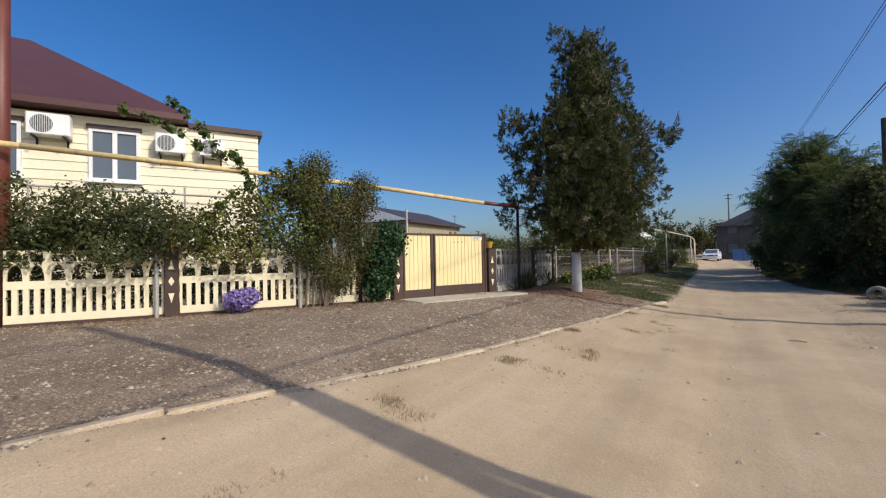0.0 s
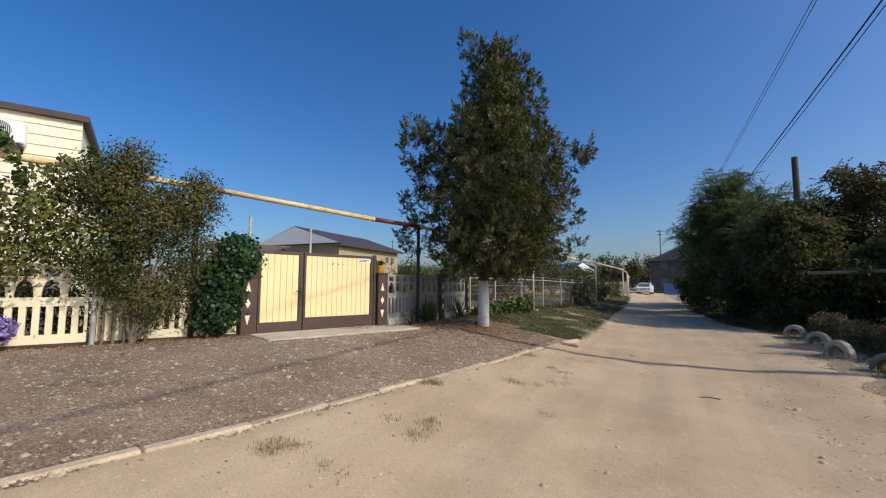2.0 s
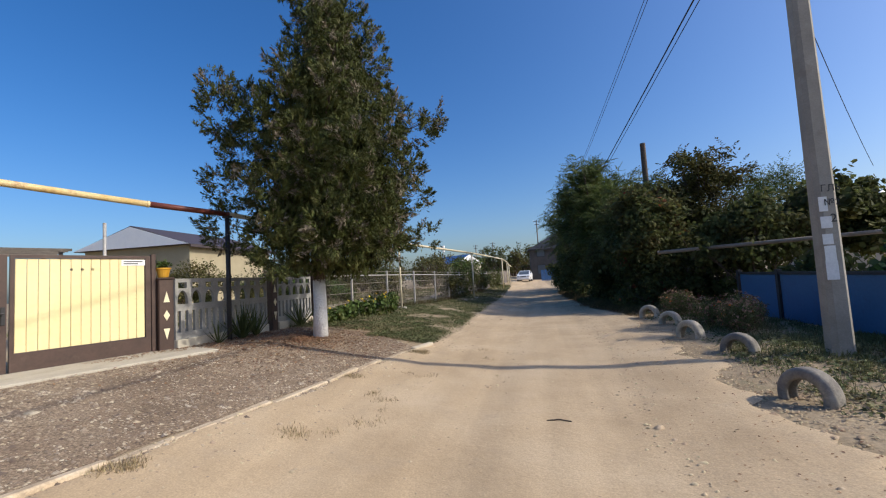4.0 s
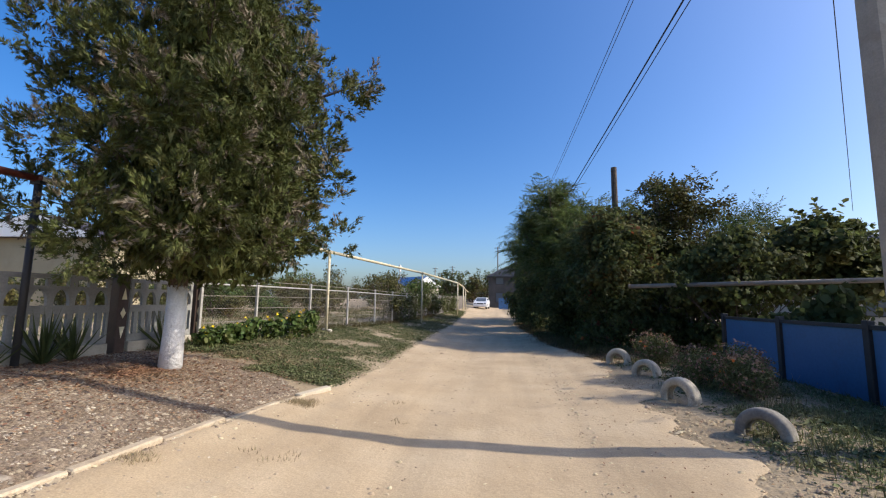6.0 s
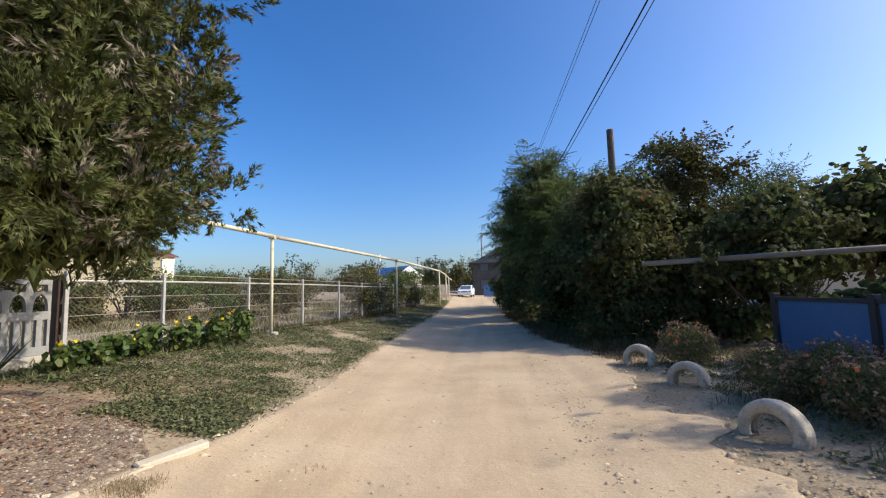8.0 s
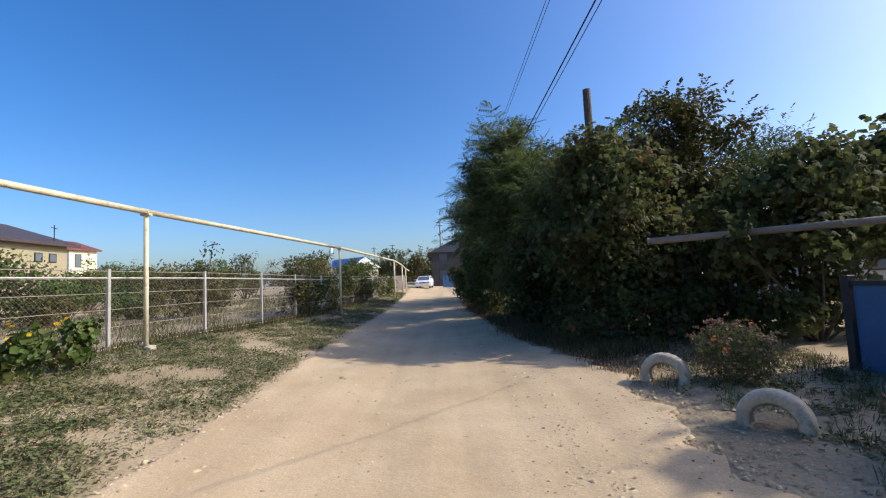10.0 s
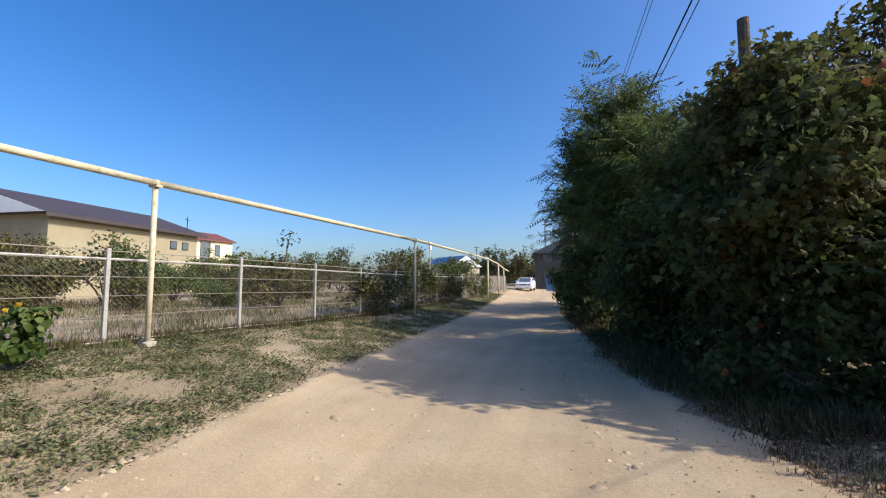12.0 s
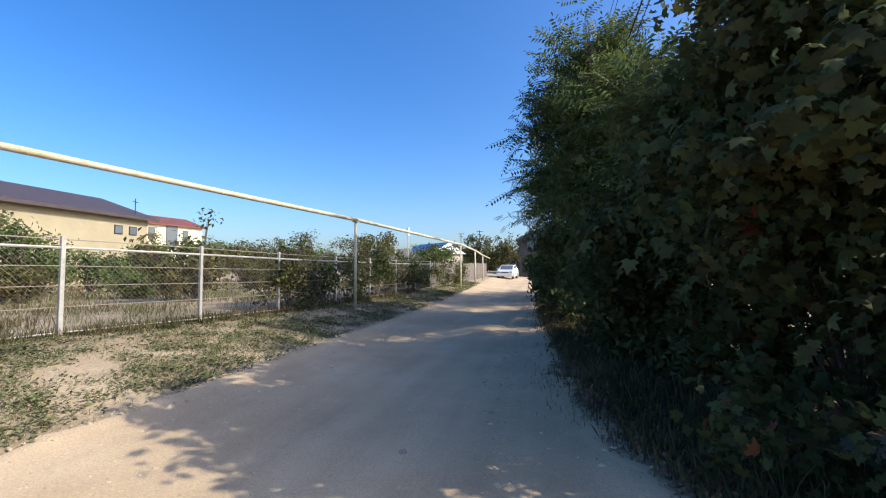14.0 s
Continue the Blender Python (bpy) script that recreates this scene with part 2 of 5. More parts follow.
    "olive_weed": material("olive_weeds", [(0.06, 0.065, 0.022), (0.11, 0.09, 0.04), (0.17, 0.115, 0.06)], 0.5, (5, 0.25), 0.85, bump=0, per="island", spread=0.4, leaf=0.2),
    "mat_weed": material("low_green_weeds", [(0.09, 0.108, 0.042), (0.14, 0.152, 0.065), (0.22, 0.195, 0.105)], 1.5, (9, 0.25), 0.8, bump=0, per="island", spread=0.35, leaf=0.2),
    "straw": material("straw", [(0.26, 0.20, 0.11), (0.38, 0.30, 0.18)], 1.5, (8, 0.2), 0.9, bump=0, per="island", spread=0.3, leaf=0.2),
    "litter": material("fallen_leaves", [(0.16, 0.075, 0.04), (0.25, 0.13, 0.07), (0.30, 0.19, 0.11)], 2, (8, 0.2), 0.9, bump=0, per="island", spread=0.4),
    "purple": material("purple_flowers", [(0.24, 0.17, 0.42), (0.36, 0.27, 0.56)], 6, (20, 0.2), 0.8, bump=0, per="island", spread=0.3, leaf=0.2),
    "yellow": material("yellow_flowers", [(0.70, 0.48, 0.02), (0.80, 0.58, 0.04)], 6, (20, 0.1), 0.7, bump=0, per="island", spread=0.2, leaf=0.2),
    "orange": material("orange_flowers", [(0.45, 0.08, 0.03), (0.58, 0.18, 0.05)], 6, (20, 0.1), 0.7, bump=0, per="island", spread=0.3, leaf=0.2),
    "pot": material("amber_pot", [(0.55, 0.27, 0.02), (0.65, 0.35, 0.04)], 6, (20, 0.08), 0.35, bump=0.05),
    # blue-grey of distance haze put into the hill colour
    "hill": material("haze_tinted_hills", [(0.16, 0.19, 0.20), (0.20, 0.22, 0.22)], 0.01, (0.05, 0.1), 1.0, bump=0),
}

# ---- mesh helpers ----


def tidy(bm):
    bmesh.ops.recalc_face_normals(bm, faces=bm.faces)
    return bm


def part(name, bm, mat, parent=None, label="", kind="", smooth=False):
    """One mesh object from a bmesh, under a thing or a part when one is given."""
    me = bpy.data.meshes.new(name)
    bm.to_mesh(me)
    bm.free()
    me.materials.append(mat)
    if smooth:
        me.shade_smooth()
    ob = new(name, me)
    if parent:
        ob.parent = parent
    return tagged(ob, label, "", "", kind)


def sheet(name, verts, faces, mat, parent=None, label="", kind="", smooth=False):
    """One mesh object straight from arrays."""
    me = bpy.data.meshes.new(name)
    me.from_pydata(verts, [], faces)
    me.materials.append(mat)
    if smooth:
        me.shade_smooth()
    ob = new(name, me)
    if parent:
        ob.parent = parent
    return tagged(ob, label, "", "", kind)


def thing(name, at, label, category, group="", kind="", yaw=0.0):
    ob = new(name)
    ob.empty_display_size = 0.1
    ob.matrix_basis = pose(*at, 0, 0, yaw)
    return tagged(ob, label, category, group, kind)


def box(bm, x0, y0, z0, x1, y1, z1, bevel=0.0):
    r = bmesh.ops.create_cube(bm, size=1.0, matrix=Matrix.Translation(((x0 + x1) / 2, (y0 + y1) / 2, (z0 + z1) / 2)) @ Matrix.Diagonal((abs(x1 - x0), abs(y1 - y0), abs(z1 - z0), 1)))
    if bevel:
        edges = {e for v in r["verts"] for e in v.link_edges}
        bmesh.ops.bevel(bm, geom=list(edges), offset=bevel, segments=1, affect="EDGES")
    return bm


def tube(bm, points, radii, sides=8, cap=True):
    """A round bar along points; radii a number or one for each point."""
    pts = [Vector(p) for p in points]
    rs = [radii] * len(pts) if isinstance(radii, (int, float)) else radii
    rings = []
    for i, p in enumerate(pts):
        d = (pts[min(i + 1, len(pts) - 1)] - pts[max(i - 1, 0)]).normalized()
        a = d.orthogonal().normalized() if abs(d.z) > 0.95 else d.cross(Vector((0, 0, 1))).normalized()
        b = d.cross(a)
        rings.append([bm.verts.new(p + rs[i] * (math.cos(2 * math.pi * k / sides) * a + math.sin(2 * math.pi * k / sides) * b)) for k in range(sides)])
    for r0, r1 in zip(rings, rings[1:]):
        for k in range(sides):
            bm.faces.new((r0[k], r0[(k + 1) % sides], r1[(k + 1) % sides], r1[k]))
    if cap:
        bm.faces.new(rings[0][::-1])
        bm.faces.new(rings[-1])
    return bm


def prism(bm, outline, y0, y1):
    """An outline in x and z, drawn out from y0 to y1."""
    a = [bm.verts.new((x, y0, z)) for x, z in outline]
    b = [bm.verts.new((x, y1, z)) for x, z in outline]
    bm.faces.new(a[::-1])
    bm.faces.new(b)
    for i in range(len(a)):
        j = (i + 1) % len(a)
        bm.faces.new((a[i], a[j], b[j], b[i]))
    return bm


def lathe(bm, profile, sides=16, m=Matrix()):
    rings = [[bm.verts.new(m @ Vector((r * math.cos(2 * math.pi * k / sides), r * math.sin(2 * math.pi * k / sides), z))) for k in range(sides)] for r, z in profile]
    for r0, r1 in zip(rings, rings[1:]):
        for k in range(sides):
            bm.faces.new((r0[k], r0[(k + 1) % sides], r1[(k + 1) % sides], r1[k]))
    return bm


# ---- lie of the land ----
LAND_X = [-400, -30, -5.0, -4.2, -1.7, -1.2, 0.0, 1.4, 3.2, 4.5, 30, 400]
LAND_Z = [0.3, 0.5, 0.46, 0.43, 0.10, 0.03, -0.04, -0.05, 0.04, 0.12, 0.2, 0.2]


def land(x, y):
    """Height of the ground."""
    z = float(np.interp(x, LAND_X, LAND_Z)) + 0.013 * min(max(y - 32, 0), 90)
    return z + 0.018 * (noise.noise((x * 0.6, y * 0.6, 0)) + 0.5 * noise.noise((x * 1.9, y * 1.9, 4)))


def facing(p0, p1):
    """Degrees of turn that lays +x from p0 to p1."""
    return math.degrees(math.atan2(p1[1] - p0[1], p1[0] - p0[0]))


def mesh_np(name, V, F, mat, parent=None, label="", kind=""):
    """One mesh object from number arrays with equal faces."""
    V, F = np.asarray(V, np.float32), np.asarray(F, np.int32)
    me = bpy.data.meshes.new(name)
    k = F.shape[1]
    me.vertices.add(len(V))
    me.vertices.foreach_set("co", V.ravel())
    me.loops.add(F.size)
    me.loops.foreach_set("vertex_index", F.ravel())
    me.polygons.add(len(F))
    me.polygons.foreach_set("loop_start", np.arange(0, F.size, k, dtype=np.int32))
    me.polygons.foreach_set("loop_total", np.full(len(F), k, np.int32))
    me.update(calc_edges=True)
    me.materials.append(mat)
    ob = new(name, me)
    if parent:
        ob.parent = parent
    return tagged(ob, label, "", "", kind)


def turns(rng, n, upright=None):
    """n random rotation matrices; upright: turned about z alone, tipped by that many radians at most."""
    a = rng.uniform(0, 2 * np.pi, n)
    ca, sa, o, i = np.cos(a), np.sin(a), np.zeros(n), np.ones(n)
    rz = np.stack([ca, -sa, o, sa, ca, o, o, o, i], 1).reshape(n, 3, 3)
    t = rng.uniform(-1, 1, n) * upright if upright is not None else np.arccos(rng.uniform(-1, 1, n))
    ct, st = np.cos(t), np.sin(t)
    rx = np.stack([i, o, o, o, ct, -st, o, st, ct], 1).reshape(n, 3, 3)
    b = rng.uniform(0, 2 * np.pi, n)
    cb, sb = np.cos(b), np.sin(b)
    rb = np.stack([cb, -sb, o, sb, cb, o, o, o, i], 1).reshape(n, 3, 3)
    return rz @ rx @ rb


def scatter(tv, tf, at, sizes, rots):
    """Copies of a small mesh laid into one pair of arrays."""
    tv, tf = np.asarray(tv, float), np.asarray(tf)
    n = len(at)
    V = np.einsum("nij,kj->nki", rots, tv) * np.asarray(sizes).reshape(n, 1, -1) + np.asarray(at)[:, None, :]
    F = tf[None] + (np.arange(n) * len(tv))[:, None, None]
    return V.reshape(-1, 3), F.reshape(-1, tf.shape[1])


LEAF = ([(0, -0.5, 0), (0.28, 0, 0.07), (0, 0.5, -0.05), (-0.28, 0, 0.07)], [(0, 1, 2), (0, 2, 3)])
NARROW = ([(0, -0.5, 0), (0.15, 0, 0.05), (0, 0.5, -0.08), (-0.15, 0, 0.05)], [(0, 1, 2), (0, 2, 3)])
BROAD = ([(0, -0.5, 0), (0.45, -0.1, 0.08), (0.2, 0.5, -0.05), (-0.2, 0.5, -0.05), (-0.45, -0.1, 0.08)], [(0, 1, 2), (0, 2, 3), (0, 3, 4)])
SPRAY = ([(0, 0, -.5), (.24, .03, .3), (.06, -.02, .05), (.03, .04, .65), (-.06, -.02, .0), (-.26, .03, .35)], [(0, 1, 2), (0, 2, 4), (2, 3, 4), (0, 4, 5)])


def frond():
    """A feathered leaf of six pairs of leaflets on a drooping stalk."""
    V, F = [], []
    for k in range(7):
        y, z = -.5 + k * .15, -.10 * (k / 6) ** 2
        for s in ((-1, 1) if k < 6 else (0,)):
            d = (s * .26, .10 if s else .22, -.05)
            b = len(V)
            V += [(0, y, z), (d[0] * .5 + .04, y + d[1] * .5 - .045 * abs(s), z + .01), (d[0], y + d[1], z + d[2]), (d[0] * .5 - .04, y + d[1] * .5 + .045 * abs(s), z + .01)]
            F += [(b, b + 1, b + 2), (b, b + 2, b + 3)]
    return V, F


FROND = frond()
VINE = ([(0, -.38, .03), (.22, -.5, -.03), (.48, -.3, -.06), (.3, -.1, .05), (.46, .16, -.07), (.2, .16, .05), (0, .5, -.12), (-.2, .16, .05), (-.46, .16, -.07), (-.3, -.1, .05), (-.48, -.3, -.06), (-.22, -.5, -.03), (0, .0, .07)],
        [(12, i, (i + 1) % 12) for i in range(12)])
BLADE = ([(-0.035, 0, 0), (0.035, 0, 0), (0.02, 0.06, 0.6), (0.0, 0.22, 1.0)], [(0, 1, 2), (0, 2, 3)])
CHIP = ([(1, .3, -.25), (-.2, 1, -.25), (-1, -.2, -.25), (.3, -1, -.25), (.1, -.1, .7)], [(0, 1, 4), (1, 2, 4), (2, 3, 4), (3, 0, 4)])
PEBBLE = ([(1, 0.2, -.2), (0.1, 1, -.2), (-1, -.1, -.2), (-.2, -1, -.2), (0.3, 0.1, 0.7), (-.4, .1, .6)], [(0, 1, 4), (1, 5, 4), (1, 2, 5), (2, 3, 5), (3, 4, 5), (3, 0, 4)])


def foliage(seed, blobs, n, size, per=22, clump=0.16, inner=0.55, squash=0.8):
    """Leaf places in clumps, most of them near the skin of the blobs (x, y, z, rx, ry, rz)."""
    rng = np.random.default_rng(seed)
    w = np.array([max(b[3] * b[4] + b[4] * b[5] + b[3] * b[5], 1e-4) for b in blobs])
    k = max(1, n // per)
    pick = rng.choice(len(blobs), k, p=w / w.sum())
    B = np.array(blobs)[pick]
    d = rng.normal(size=(k, 3))
    d /= np.linalg.norm(d, axis=1)[:, None]
    r = rng.uniform(inner ** 3, 1.0, k) ** (1 / 3) * rng.uniform(0.88, 1.1, k)
    c = B[:, :3] + d * B[:, 3:6] * r[:, None]
    at = np.repeat(c, per, 0) + np.clip(rng.normal(size=(k * per, 3)), -1.5, 1.5) * clump * np.array([1, 1, squash])
    return rng, at, size * rng.uniform(0.6, 1.3, len(at)), at - np.repeat(B[:, :3], per, 0)


def outward(rng, d, jitter, upright):
    """Turns that lay a leaf's face outwards from its clump; upright: for sprays that stand on edge."""
    n = len(d)
    d = d / (np.linalg.norm(d, axis=1)[:, None] + 1e-6) + rng.normal(size=(n, 3)) * jitter
    d /= np.linalg.norm(d, axis=1)[:, None] + 1e-6
    up = np.array([0, 0, 1.0]) + rng.normal(size=(n, 3)) * .35 if upright else rng.normal(size=(n, 3))
    a = np.cross(up, d)
    a /= np.linalg.norm(a, axis=1)[:, None] + 1e-6
    b = np.cross(d, a)
    return np.stack([a, -d, b] if upright else [a, b, d], 2)


def crown(name, seed, blobs, n, size, mat, parent, template=LEAF, label="", upright=None, jitter=.6, **kw):
    rng, at, s, d = foliage(seed, blobs, n, size, **kw)
    kind = "" if name == "crown" else "stuff"
    return mesh_np(name, *scatter(template[0], template[1], at, s, outward(rng, d, jitter, upright)), mat, parent, label, kind)


def unit(v):
    return v / (np.linalg.norm(v, axis=-1, keepdims=True) + 1e-6)


def shoots(name, seed, blobs, n, length, per, size, mat, parent, template, rise=.5, droop=.25, spread=.45, side=1.0, plume=0.0, inner=.6, label="", low=-9.0):
    """Foliage on n shoots that grow outwards from the blobs; plume: leaves stand all round the shoot, that far off it, else in two rows."""
    rng = np.random.default_rng(seed)
    B = np.array(blobs)
    w = B[:, 3] * B[:, 4] + B[:, 4] * B[:, 5] + B[:, 3] * B[:, 5]
    B = B[rng.choice(len(B), n, p=w / w.sum())]
    d = unit(rng.normal(size=(n, 3)))
    d[:, 2] = np.maximum(d[:, 2], low)
    c = B[:, :3] + d * B[:, 3:6] * rng.uniform(inner, 1.0, n)[:, None]
    g = unit(d + np.array([0, 0, rise]) + rng.normal(size=(n, 3)) * spread)
    L = length * rng.uniform(.55, 1.35, n)
    c, g, L = np.repeat(c, per, 0), np.repeat(g, per, 0), np.repeat(L, per)[:, None]
    m = n * per
    k = np.tile(np.arange(per), n)
    s = ((k + rng.uniform(.1, .9, m)) / per)[:, None]
    up = np.array([0, 0, 1.0])
    tan = unit(g - up * 2 * droop * s)
    at = c + g * L * s - up * droop * L * s * s
    sz = size * rng.uniform(.65, 1.25, m)
    if plume:
        ring = unit(np.cross(tan, rng.normal(size=(m, 3))))
        at = at + ring * plume * (1.1 - s) * np.abs(rng.normal(size=(m, 1)))
        axis = unit(tan + ring * .55 + rng.normal(size=(m, 3)) * .22)
        nrm = unit(np.cross(axis, rng.normal(size=(m, 3))))
        rots = np.stack([np.cross(nrm, axis), nrm, axis], 2)
    else:
        lat = unit(np.cross(tan, up + rng.normal(size=(m, 3)) * .25)) * np.where(k % 2, 1.0, -1.0)[:, None]
        axis = unit(tan * (.35 + 1.3 * s ** 4) + lat * side * (1 - s ** 4) + rng.normal(size=(m, 3)) * .18 - up * .2)
        nrm = up + rng.normal(size=(m, 3)) * .45
        nrm = unit(nrm - axis * (nrm * axis).sum(1, keepdims=True))
        rots = np.stack([np.cross(axis, nrm), axis, nrm], 2)
        at = at + axis * sz[:, None] * .48
    return mesh_np(name, *scatter(template[0], template[1], at, sz, rots), mat, parent, label, "" if name == "crown" else "stuff")


def limbs(seed, base, blobs, r0, bm, droop=0.0):
    """Branches from a point to the middles of the blobs."""
    rng = random.Random(seed)
    for b in blobs:
        a, e = Vector(base), Vector(b[:3])
        m1 = a.lerp(e, 0.4) + Vector((rng.uniform(-.12, .12), rng.uniform(-.12, .12), rng.uniform(0, .2)))
        tube(bm, [a, m1, e], [r0, r0 * 0.6, r0 * 0.2], 6)
        for _ in range(3):
            t = e + Vector((rng.uniform(-.7, .7) * b[3], rng.uniform(-.7, .7) * b[4], rng.uniform(-.3, .7) * b[5]))
            tube(bm, [m1.lerp(e, rng.uniform(.2, .9)), m1.lerp(t, .6), t], [r0 * .35, r0 * .22, r0 * .08], 5)
    return bm


# ---- ground, road, yard ----
def graded(stops):
    out = []
    for a, b, step in stops:
        out += list(np.arange(a, b - 1e-6, step))
    return out + [stops[-1][1]]


gx = sorted({round(v, 3) for v in graded([(-400, -40, 60), (-40, -10, 2.5), (-10, -5.0, .5), (-5, 5, .2), (5, 10, .5), (10, 40, 3), (40, 400, 60)]) + LAND_X})
gy = graded([(-60, -6, 6), (-6, 46, .3), (46, 90, 2), (90, 200, 10), (200, 800, 100)])
gv = [(x, y, land(x, y)) for y in gy for x in gx]
nx = len(gx)
sheet("ground", gv, [(j * nx + i, j * nx + i + 1, (j + 1) * nx + i + 1, (j + 1) * nx + i) for j in range(len(gy) - 1) for i in range(nx - 1)], M["earth"],
      label="dry brown earth with sparse weeds", kind="structure", smooth=True)

KERB = [(-5.2, -6), (-4.3, -2), (-3.75, 0.8), (-3.3, 2.6), (-2.8, 4.6), (-2.42, 7.5), (-2.12, 9.5), (-1.85, 11.75), (-1.55, 13.65)]
ROAD_L = KERB + [(-1.5, 14.3), (-1.4, 16), (-1.55, 19), (-1.65, 24), (-1.7, 31), (-2.2, 44), (-2.9, 56), (-3.2, 80)]
ROAD_R = [(3.9, -6), (3.5, 4), (2.95, 9), (3.1, 12.3), (3.05, 15.3), (3.2, 16.5), (3.35, 17.8), (3.1, 19.2), (2.5, 22), (2.1, 29), (1.5, 45), (1.0, 60), (.4, 80)]


def line_x(pts, y):
    return float(np.interp(y, [p[1] for p in pts], [p[0] for p in pts]))


def strip(name, left, right, ys, across, lift, mat, label, jag_l=0.0, jag_r=0.0):
    V, n = [], across + 1
    for y in ys:
        a = left(y) + jag_l * (noise.noise((y * 1.3, 3.1, 0)) + 0.6 * noise.noise((y * 4.1, 8.2, 0)))
        b = right(y) + jag_r * (noise.noise((y * 1.1, 13.1, 0)) + 0.6 * noise.noise((y * 3.7, 18.2, 0)))
        for i in range(n):
            x = a + (b - a) * i / across
            edge = 0.02 if i in (0, across) else 0.0
            V.append((x, y, land(x, y) + lift - edge + rut(x, y) * (name == "road")))
    F = [(j * n + i, j * n + i + 1, (j + 1) * n + i + 1, (j + 1) * n + i) for j in range(len(ys) - 1) for i in range(across)]
    return sheet(name, V, F, mat, label=label, kind="structure", smooth=True)


def rut(x, y):
    """Shallow wheel tracks and washboard in the dust."""
    r = 0.012 * (math.exp(-((x - 0.1 + 0.15 * math.sin(y * 0.3)) / 0.28) ** 2) + math.exp(-((x - 1.75 + 0.15 * math.sin(y * 0.3)) / 0.28) ** 2))
    return 0.016 - r + 0.006 * noise.noise((x * 3.5, y * 3.5, 9)) + 0.004 * noise.noise((x * 9, y * 5, 2))


strip("road", lambda y: line_x(ROAD_L, y) + 0.03, lambda y: line_x(ROAD_R, y), graded([(-6, 40, .14), (40, 80, .8)]), 56, 0.012, M["sand"],
      "pale sandy dirt road with wheel tracks", 0.12, 0.42)
FENCE_A, FENCE_B = (-9.0, 3.85), (-6.81, 7.92)      # front fence line of the cream house
GATE_A, GATE_B = (-6.76, 8.05), (-5.70, 10.87)
WALL_A, WALL_B = (-5.55, 10.9), (-5.45, 15.3)
BACK = [(-12.5, -6), (-10.2, 1.5), (-9.0, 3.85), (-6.81, 7.92), (-5.7, 10.87), (-5.55, 13.8)]
strip("pavement", lambda y: line_x(BACK, y) + .05, lambda y: line_x(KERB, y) - 0.05 - max(0, y - 12.9) * 1.2, graded([(-6, 13.9, .2)]), 40, 0.016, M["gravel"],
      "yard of brown gravel before the fence", 0.0, 0.05)


# ---- foot path kerb ----
def kerb_row():
    bm = box(bmesh.new(), -0.5, -0.05, -0.12, 0.5, 0.05, 0.035, 0.014)
    me = bpy.data.meshes.new("kerbstone")
    bm.to_mesh(me)
    bm.free()
    me.materials.append(M["kerb"])
    rng = random.Random(5)
    row = thing("kerb", (0, 0, 0), "worn low concrete kerb beside the gravel yard", "kerb", kind="structure")
    y = -1.0
    while y < 13.0:
        dy = rng.uniform(0.72, 1.0)
        a, b = (line_x(KERB, y), y), (line_x(KERB, y + dy), y + dy)
        ob = new("kerbstone", me)
        length = math.dist(a, b)
        mid = ((a[0] + b[0]) / 2 + rng.uniform(-.015, .015), (a[1] + b[1]) / 2)
        ob.matrix_basis = pose(*mid, land(*mid) + 0.006 + rng.uniform(-.022, .012), rng.uniform(-4, 4), rng.uniform(-1.2, 1.2), facing(a, b) + rng.uniform(-1.5, 1.5)) @ Matrix.Diagonal((length * 0.985, 1, 1, 1))
        ob.parent = row
        y += dy
    ob = tagged(part("loose_kerbstone", box(bmesh.new(), -0.27, -0.06, 0, 0.27, 0.06, 0.065, 0.012), M["pale_kerb"]), "pale loose concrete kerbstone lying on gravel", "kerbstone")
    ob.matrix_basis = pose(-1.6, 12.97, land(-1.6, 12.97) + 0.005, 4, -3, 62)


kerb_row()
bm = bmesh.new()
box(bm, -0.05, -1.15, -0.08, 3.35, -0.02, 0.05, 0.01)
ob = part("gate_slab", bm, M["slab"], label="worn concrete slab before the gate", kind="structure")
ob.matrix_basis = pose(*GATE_A, 0.455, 0, 0, facing(GATE_A, GATE_B))


# ---- cream house ----
def ac_unit(at, yaw, w=0.78, h=0.5):
    t = thing("air_conditioner", at, "white outdoor air conditioner unit on the house wall", "air conditioner", "outdoor units on the house", yaw=yaw)
    part("body", box(bmesh.new(), -w / 2, -0.36, 0, w / 2, -0.06, h, 0.02), M["white"], t)
    m = pose(-w * 0.14, -0.362, h * 0.5, 90)
    part("fan_opening", lathe(bmesh.new(), [(0.0, 0.002), (h * 0.40, 0.002), (h * 0.40, -0.003)], 24, m), M["dark"], t)
    g = bmesh.new()
    for k in range(-6, 7):
        x = k * h * 0.4 / 6.6
        hh = math.sqrt(max(0.0, (h * 0.4) ** 2 - x * x))
        box(g, -w * .14 + x - .004, -.376, h * .5 - hh, -w * .14 + x + .004, -.368, h * .5 + hh)
    part("grille", g, M["white"], t)
    for s in (-1, 1):
        part("bracket", box(box(bmesh.new(), s * w * .36 - .02, -.38, -.04, s * w * .36 + .02, -0.005, -.002), s * w * .36 - .02, -.03, -.25, s * w * .36 + .02, -0.005, -.04), M["dark"], t)


